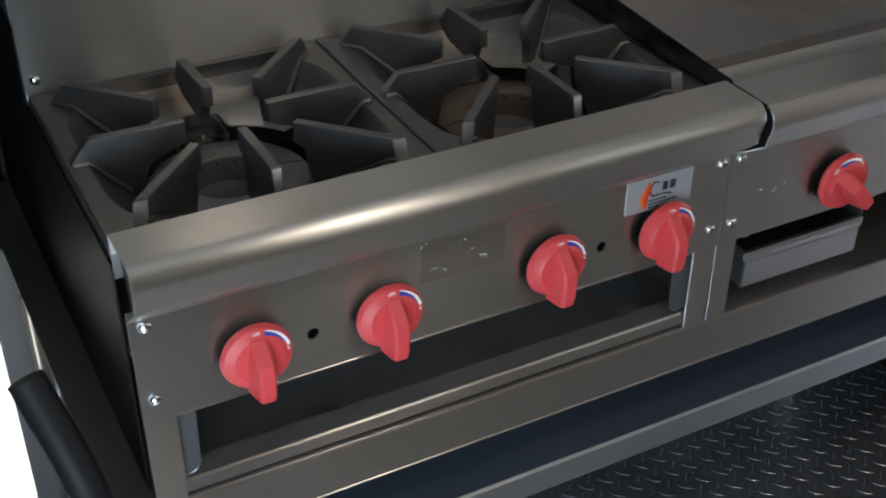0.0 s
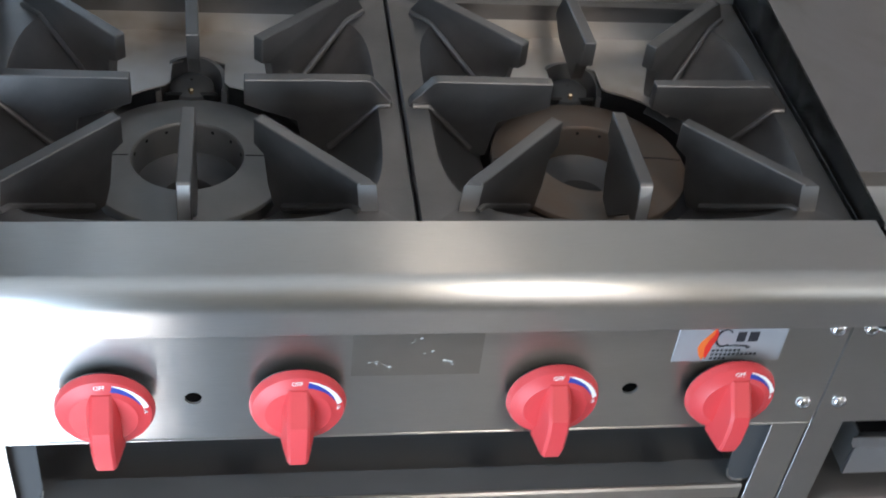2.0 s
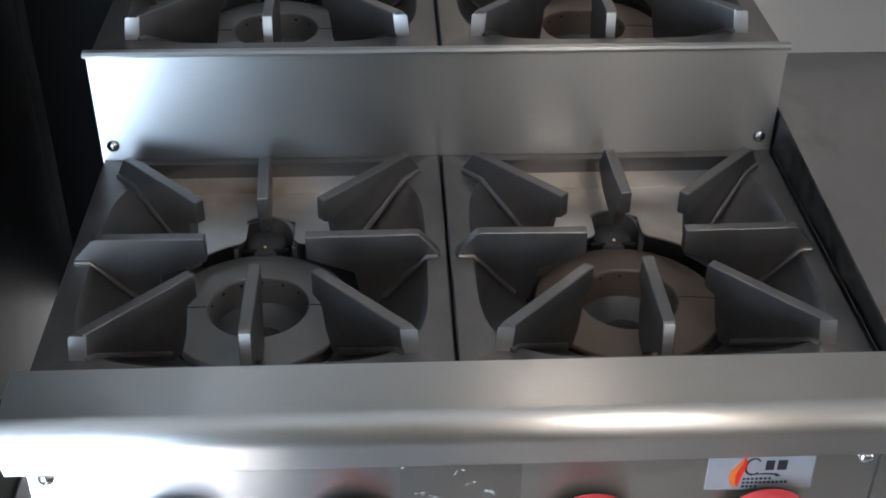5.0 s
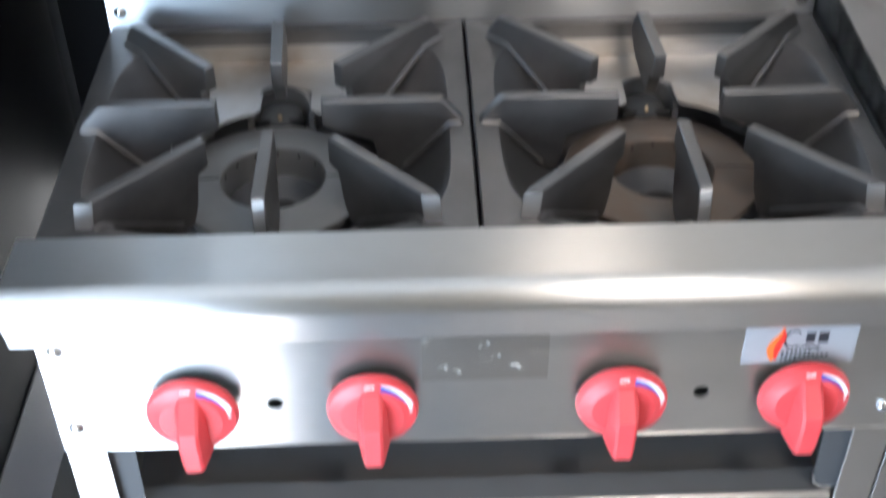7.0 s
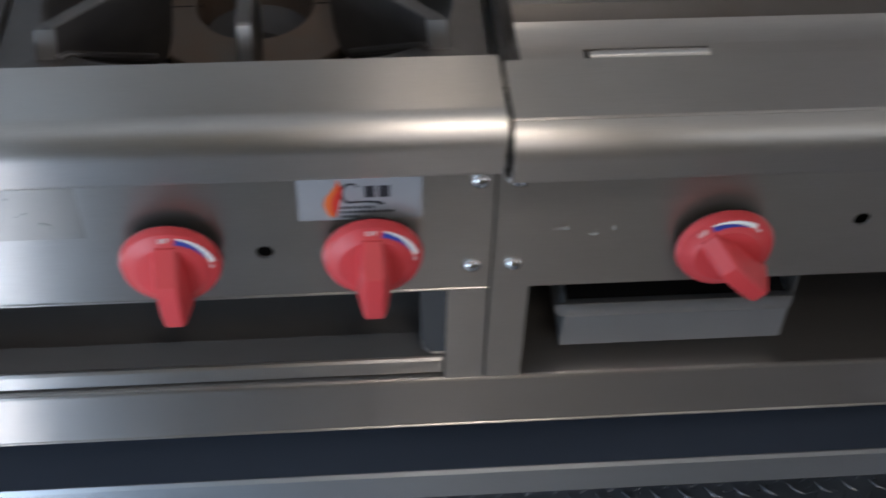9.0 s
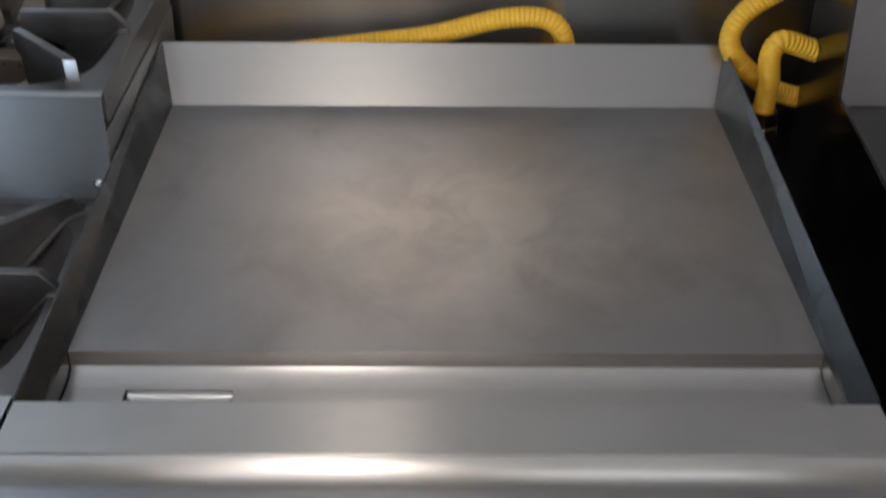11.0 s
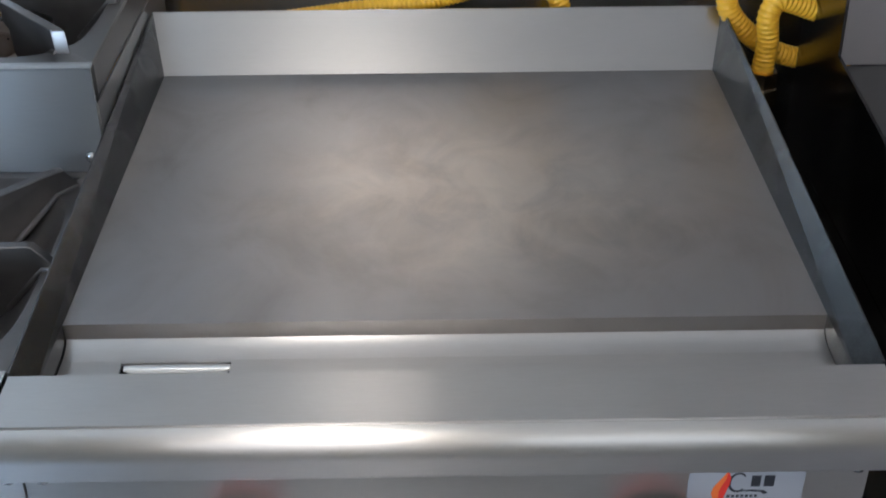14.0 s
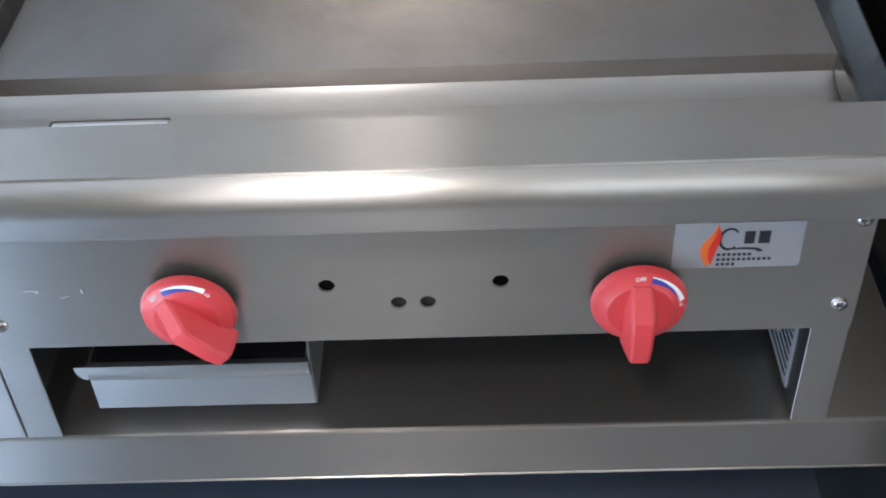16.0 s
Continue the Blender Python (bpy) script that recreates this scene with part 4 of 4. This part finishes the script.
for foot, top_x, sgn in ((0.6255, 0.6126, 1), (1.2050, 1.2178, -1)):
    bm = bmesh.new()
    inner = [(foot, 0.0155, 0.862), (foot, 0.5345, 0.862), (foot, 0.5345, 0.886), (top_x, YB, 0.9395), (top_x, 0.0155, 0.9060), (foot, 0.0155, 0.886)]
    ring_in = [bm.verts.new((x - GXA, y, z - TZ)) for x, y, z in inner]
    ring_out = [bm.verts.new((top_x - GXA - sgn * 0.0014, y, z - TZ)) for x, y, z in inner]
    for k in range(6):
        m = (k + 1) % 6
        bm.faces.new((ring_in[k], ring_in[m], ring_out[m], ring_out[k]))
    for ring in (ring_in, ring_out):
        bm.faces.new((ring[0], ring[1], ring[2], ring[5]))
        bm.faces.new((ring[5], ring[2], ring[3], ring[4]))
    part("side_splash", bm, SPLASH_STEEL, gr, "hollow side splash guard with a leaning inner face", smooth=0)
bm = bmesh.new()
inner = [(0.6250, 0.5345, 0.862), (1.2055, 0.5345, 0.862), (1.2055, 0.5345, 0.886), (1.2178, YB, 0.9395), (0.6126, YB, 0.9395), (0.6250, 0.5345, 0.886)]
ring_in = [bm.verts.new((x - GXA, y, z - TZ)) for x, y, z in inner]
ring_out = [bm.verts.new((x - GXA, y + 0.0020, z - TZ)) for x, y, z in inner]
for k in range(6):
    m = (k + 1) % 6
    bm.faces.new((ring_in[k], ring_in[m], ring_out[m], ring_out[k]))
for ring in (ring_in, ring_out):
    bm.faces.new((ring[0], ring[1], ring[2], ring[5]))
    bm.faces.new((ring[5], ring[2], ring[3], ring[4]))
part("back_splash", bm, BACK_STEEL, gr, "leaning back splash guard", smooth=0)
for x, z, y in ((0.625, 0.748, 0), (1.207, 0.748, 0), (0.625, 0.824, 0), (1.210, 0.824, 0)):
    part("screw", SCREW, CHROME, gr, at=(x - GXA, -0.002, z - TZ))
knob(gr, 0.763 - GXA, 0.762 - TZ, -43)
knob(gr, 1.0675 - GXA, 0.7595 - TZ, 0)
name_plate(gr, 1.089 - GXA, 1.173 - GXA, 0.785 - TZ, 0.8255 - TZ, -0.002)
flakes(gr, [(0.6500, 0.7790, 0.0032, 2), (0.6600, 0.7800, 0.0042, 4), (0.6775, 0.7745, 0.0040, 4), (0.6880, 0.7790, 0.0034, 2)], 9, GXA, TZ)
# grease tray on its slides
tray = part("grease_tray", boxes(*gg([(0.6680, 0.6695, 0.0155, 0.22, 0.642, 0.688), (0.8305, 0.8320, 0.0155, 0.22, 0.642, 0.688), (0.6695, 0.8305, 0.22, 0.2215, 0.642, 0.688), (0.6695, 0.8305, 0.0155, 0.22, 0.642, 0.6435)])), DRAWER_STEEL, gr, "steel grease drawer")
bm = bmesh.new()
face = [(0.0170, 0.6405), (0.0138, 0.6408), (0.0126, 0.6420), (0.0125, 0.6730)]
prism(bm, [(y, z - TZ) for y, z in sheet(face, -0.0013)], "x", 0.6680 - GXA, 0.8335 - GXA)
part("drawer_front", bm, DRAWER_STEEL, tray, "bluish reflecting steel drawer front", smooth=30)
bm = bmesh.new()
lip = [(0.0125, 0.6731), (0.0112, 0.6760), (0.0094, 0.6790), (0.0088, 0.6885), (0.0094, 0.6903), (0.0112, 0.6908), (0.0150, 0.6900)]
prism(bm, [(y, z - TZ) for y, z in sheet(lip, -0.0013)], "x", 0.6680 - GXA, 0.8335 - GXA)
part("drawer_lip", bm, TRAY_LIP, tray, "rolled upper lip of the drawer", smooth=40)
bm = bmesh.new()
ear = [(0.6682, 0.6908), (0.6600, 0.6908), (0.6598, 0.6890)] + [(0.6680 - 0.0080 * math.cos(radians(k)), 0.6880 - 0.0105 * math.sin(radians(k))) for k in range(10, 91, 16)]
prism(bm, [(x - GXA, z - TZ) for x, z in ear], "y", 0.0092, 0.0106)
part("drawer_ear", bm, TRAY_LIP, tray, "rounded ear at the end of the lip", smooth=30)
part("hanger", boxes(*gg([(0.8335, 0.8350, 0.0130, 0.21, 0.6420, 0.7140)])), STEEL_DULL, tray, "upright hanger on the drawer side")
# black fills for the shade in the drawer and the gap above it
part("drawer_shade", boxes(*gg([(0.6695, 0.8305, 0.0155, 0.215, 0.6870, 0.6880)])), BLACK, tray, "black sheet for the shade inside the drawer")
part("drawer_gap_shade", boxes(*gg([(0.668, 0.830, 0.030, 0.215, 0.699, 0.744)])), BLACK, gr, "black box for the shade above the drawer")
for x in (0.655, 0.8365):
    part("drawer_slide", boxes(*gg([(x, x + 0.008, 0.008, 0.25, 0.714, 0.720)])), STEEL_DULL, gr)
plate = part("rating_plate", boxes(*gg([(1.1905, 1.1919, 0.022, 0.085, 0.636, 0.700)])), STICKER, gr, "printed rating plate")
for i in range(7):
    z = 0.643 + i * 0.008
    part("print_bar", boxes(*gg([(1.1900, 1.1905, 0.027, 0.080 - 0.012 * (i % 3), z, z + 0.003)])), INK, plate)

# ---- fryer ----
fr = thing("fryer", (1.5, 0.3, 0), "dark-looking stainless-steel floor fryer with a raised flue", "fryer")


def ff(rows):
    return [(a - 1.5, b - 1.5, c - 0.3, d - 0.3, e, f) for a, b, c, d, e, f in rows]


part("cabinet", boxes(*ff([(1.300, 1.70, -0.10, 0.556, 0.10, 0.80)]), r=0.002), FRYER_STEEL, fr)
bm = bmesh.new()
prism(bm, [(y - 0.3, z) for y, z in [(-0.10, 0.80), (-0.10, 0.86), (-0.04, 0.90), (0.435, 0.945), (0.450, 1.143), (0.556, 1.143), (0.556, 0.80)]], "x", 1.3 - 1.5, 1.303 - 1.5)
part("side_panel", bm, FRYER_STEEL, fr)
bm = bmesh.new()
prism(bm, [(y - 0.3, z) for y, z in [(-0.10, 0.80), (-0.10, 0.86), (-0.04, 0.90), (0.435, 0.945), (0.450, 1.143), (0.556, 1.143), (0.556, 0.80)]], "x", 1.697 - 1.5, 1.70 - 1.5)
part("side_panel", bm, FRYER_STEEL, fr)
part("flue_front", boxes(*ff([(1.303, 1.697, 0.446, 0.450, 0.93, 1.143)]), r=0.001), STEEL_DULL, fr)
part("flue_panel", boxes(*ff([(1.309, 1.69, 0.434, 0.446, 1.045, 1.118)]), r=0.003), STEEL_DULL, fr)
part("flue_top", boxes(*ff([(1.303, 1.697, 0.450, 0.554, 1.138, 1.142)])), STEEL_DARK, fr)
part("flue_deflector", boxes(*ff([(1.318, 1.697, 0.535, 0.556, 1.142, 1.168)]), r=0.008), BLACK, fr)
bm = bmesh.new()
prism(bm, [(y - 0.3, z) for y, z in [(-0.04, 0.80), (-0.04, 0.885), (0.445, 0.930), (0.445, 0.80)]], "x", 1.303 - 1.5, 1.697 - 1.5)
part("fry_tank", bm, STEEL_DARK, fr)
for x in (1.33, 1.67):
    for y in (-0.06, 0.56):
        bm = bmesh.new()
        rings = lathe(bm, [(0.02, 0.0), (0.02, 0.02), (0.014, 0.03), (0.014, 0.10)], 16, (x - 1.5, y - 0.3, 0))
        cap(bm, rings[0])
        part("leg", bm, FRYER_STEEL, fr)

# ---- gas hoses ----
def hose(points, label, collar=None):
    h = thing("gas_hose", points[0], label, "gas hose", "gas hoses behind the appliances")
    o = Vector(points[0])
    length = sum((Vector(b) - Vector(a)).length for a, b in zip(points, points[1:]))
    n = int(length / 0.0010)
    line = [p - o for p in spline(points, n)]
    step, pitch = length / n, 0.0052
    ribs = [0.0106 + 0.0012 * (0.5 + 0.5 * math.cos(2 * math.pi * i * step / pitch)) ** 1.6 for i in range(len(line))]
    bm = bmesh.new()
    tube(bm, line, 0.012, 14, ribs)
    part("corrugated_tube", bm, YELLOW, h, smooth=60)
    if collar:
        a, b = (Vector(q) - o for q in collar)
        bm = bmesh.new()
        tube(bm, [a, a.lerp(b, 0.45), a.lerp(b, 0.5), b], 0.016, 6, [0.0165, 0.0165, 0.019, 0.019])
        part("end_fitting", bm, BRASS, h, "brass hex fitting")
    return h


hose([(0.40, 0.610, 0.783), (0.55, 0.608, 0.8625), (0.70, 0.606, 0.9075), (0.80, 0.605, 0.9245), (0.90, 0.604, 0.9385), (0.985, 0.604, 0.9595), (1.037, 0.604, 0.952), (1.050, 0.604, 0.900), (1.03, 0.604, 0.80)], "yellow corrugated gas hose arching behind the griddle")
hose([(1.36, 0.585, 1.022), (1.300, 0.575, 1.018), (1.262, 0.570, 1.003), (1.228, 0.565, 0.978), (1.219, 0.560, 0.948), (1.246, 0.560, 0.915), (1.290, 0.565, 0.888), (1.36, 0.57, 0.875)], "yellow corrugated gas hose looping beside the fryer")
hose([(1.254, 0.520, 0.890), (1.255, 0.520, 0.925), (1.252, 0.520, 0.952), (1.262, 0.522, 0.968), (1.290, 0.526, 0.959), (1.340, 0.53, 0.940)], "short yellow corrugated gas hose rising to an elbow", collar=((1.254, 0.520, 0.892), (1.254, 0.520, 0.855)))
bm = bmesh.new()
tube(bm, [(0, 0, 0), (0, 0, 0.86)], 0.0135, 16)
riser = tagged(new("gas_pipe", finish(bm, STEEL_DARK)), "dark steel gas pipe standing behind the griddle", "pipe")
riser.location = (1.254, 0.520, 0.0)

# ---- gas valve at the end of the stand ----
VX, VY = -0.054, -0.045
pipe = thing("gas_valve", (VX, VY, -0.008), "brass gas ball valve with a yellow lever on a steel pipe", "gas valve")
bm = bmesh.new()
tube(bm, [(0, 0, 0.008), (0, 0, 0.57)], 0.0115, 18)
part("pipe", bm, STEEL, pipe, "bright steel pipe")
bm = bmesh.new()
rings = lathe(bm, [(0.010, 0.560), (0.0165, 0.562), (0.0165, 0.577), (0.014, 0.580), (0.019, 0.588), (0.0215, 0.600), (0.019, 0.612), (0.014, 0.620), (0.0165, 0.623), (0.0165, 0.640), (0.010, 0.642)], 20)
part("body", bm, BRASS, pipe, "brass valve body")
bm = bmesh.new()
tube(bm, [(0, -0.015, 0.603), (0, -0.033, 0.603)], 0.008, 12)
part("stem", bm, BRASS, pipe)
bm = bmesh.new()
lev = [(-0.008, 0.612, 0.008), (0.022, 0.612, 0.0075), (0.042, 0.604, 0.0075), (0.055, 0.607, 0.0080), (0.104, 0.6325, 0.0085), (0.111, 0.636, 0.006)]
last = None
for x, z, hw in lev:
    ring = [bm.verts.new((x, y, z + s)) for y, s in ((-0.030, -hw), (-0.030, hw), (-0.0265, hw), (-0.0265, -hw))]
    if last:
        for i in range(4):
            bm.faces.new((last[i], last[(i + 1) % 4], ring[(i + 1) % 4], ring[i]))
    else:
        bm.faces.new(ring)
    last = ring
bm.faces.new(last)
lever = part("lever", bm, YELLOW, pipe, "yellow coated lever")
bm = boxes(*[(0.068 + i * 0.005, 0.072 + i * 0.005, -0.0304, -0.030, 0.6125 + i * 0.0026, 0.6155 + i * 0.0026) for i in range(5)])
part("print_bar", bm, INK, lever)
bm = bmesh.new()
tube(bm, spline([(0, 0, 0.640), (0, 0.0, 0.68), (-0.010, 0.01, 0.74), (-0.03, 0.05, 0.81)], 24), 0.0155, 14)
part("black_hose", bm, BLACK, pipe, "black rubber gas hose")

# ---- raised lugs of the floor ----
def lug_points(turn):
    n = 7
    L, Wd, H = 0.0145, 0.0026, 0.0019
    rows = []
    for i in range(n):
        f = -1 + 2 * i / (n - 1)
        w = Wd * (1 - abs(f) ** 1.6) + 0.0003
        h = H * (1 - abs(f) ** 2.5) + 0.0001
        d = 0.0022 * (f * f - 0.4)
        rows.append([(f * L, d - w, -0.0004), (f * L, d - w * 0.3, h), (f * L, d + w * 0.3, h), (f * L, d + w, -0.0004)])
    c, s = math.cos(turn), math.sin(turn)
    verts = [(x * c - y * s, x * s + y * c, z) for r in rows for x, y, z in r]
    faces = [(i * 4 + k, i * 4 + k + 1, i * 4 + k + 5, i * 4 + k + 4) for i in range(n - 1) for k in range(3)]
    return verts, faces


LUGS = [lug_points(radians(45)), lug_points(radians(-45))]
lug_meshes = []
for v, f in LUGS:
    me = bpy.data.meshes.new("lug")
    me.from_pydata(v, [], f)
    me.materials.append(FLOOR_MAT)
    for p in me.polygons:
        p.use_smooth = True
    lug_meshes.append(me)
PITCH = 0.0362
allv, allf, singles = [], [], 0
for i in range(int((1.95 + 1.3) / PITCH)):
    for j in range(int((0.64 + 1.4) / PITCH)):
        for kind in (0, 1):
            x, y = -1.3 + (i + 0.5 * kind) * PITCH, -1.4 + (j + 0.5 * kind) * PITCH
            if -0.12 < x < 0.62 and 0.08 < y < 0.40 and singles < 300:
                o = new("lug", lug_meshes[kind])
                o.parent, o.location = floor, (x, y, 0)
                singles += 1
            else:
                base = len(allv)
                v, f = LUGS[kind]
                allv += [(a + x, b + y, c) for a, b, c in v]
                allf += [tuple(q + base for q in face) for face in f]
me = bpy.data.meshes.new("lugs")
me.from_pydata(allv, [], allf)
me.materials.append(FLOOR_MAT)
for p in me.polygons:
    p.use_smooth = True
rest = new("lugs", me)
rest.parent = floor
rest["kind"] = "stuff"
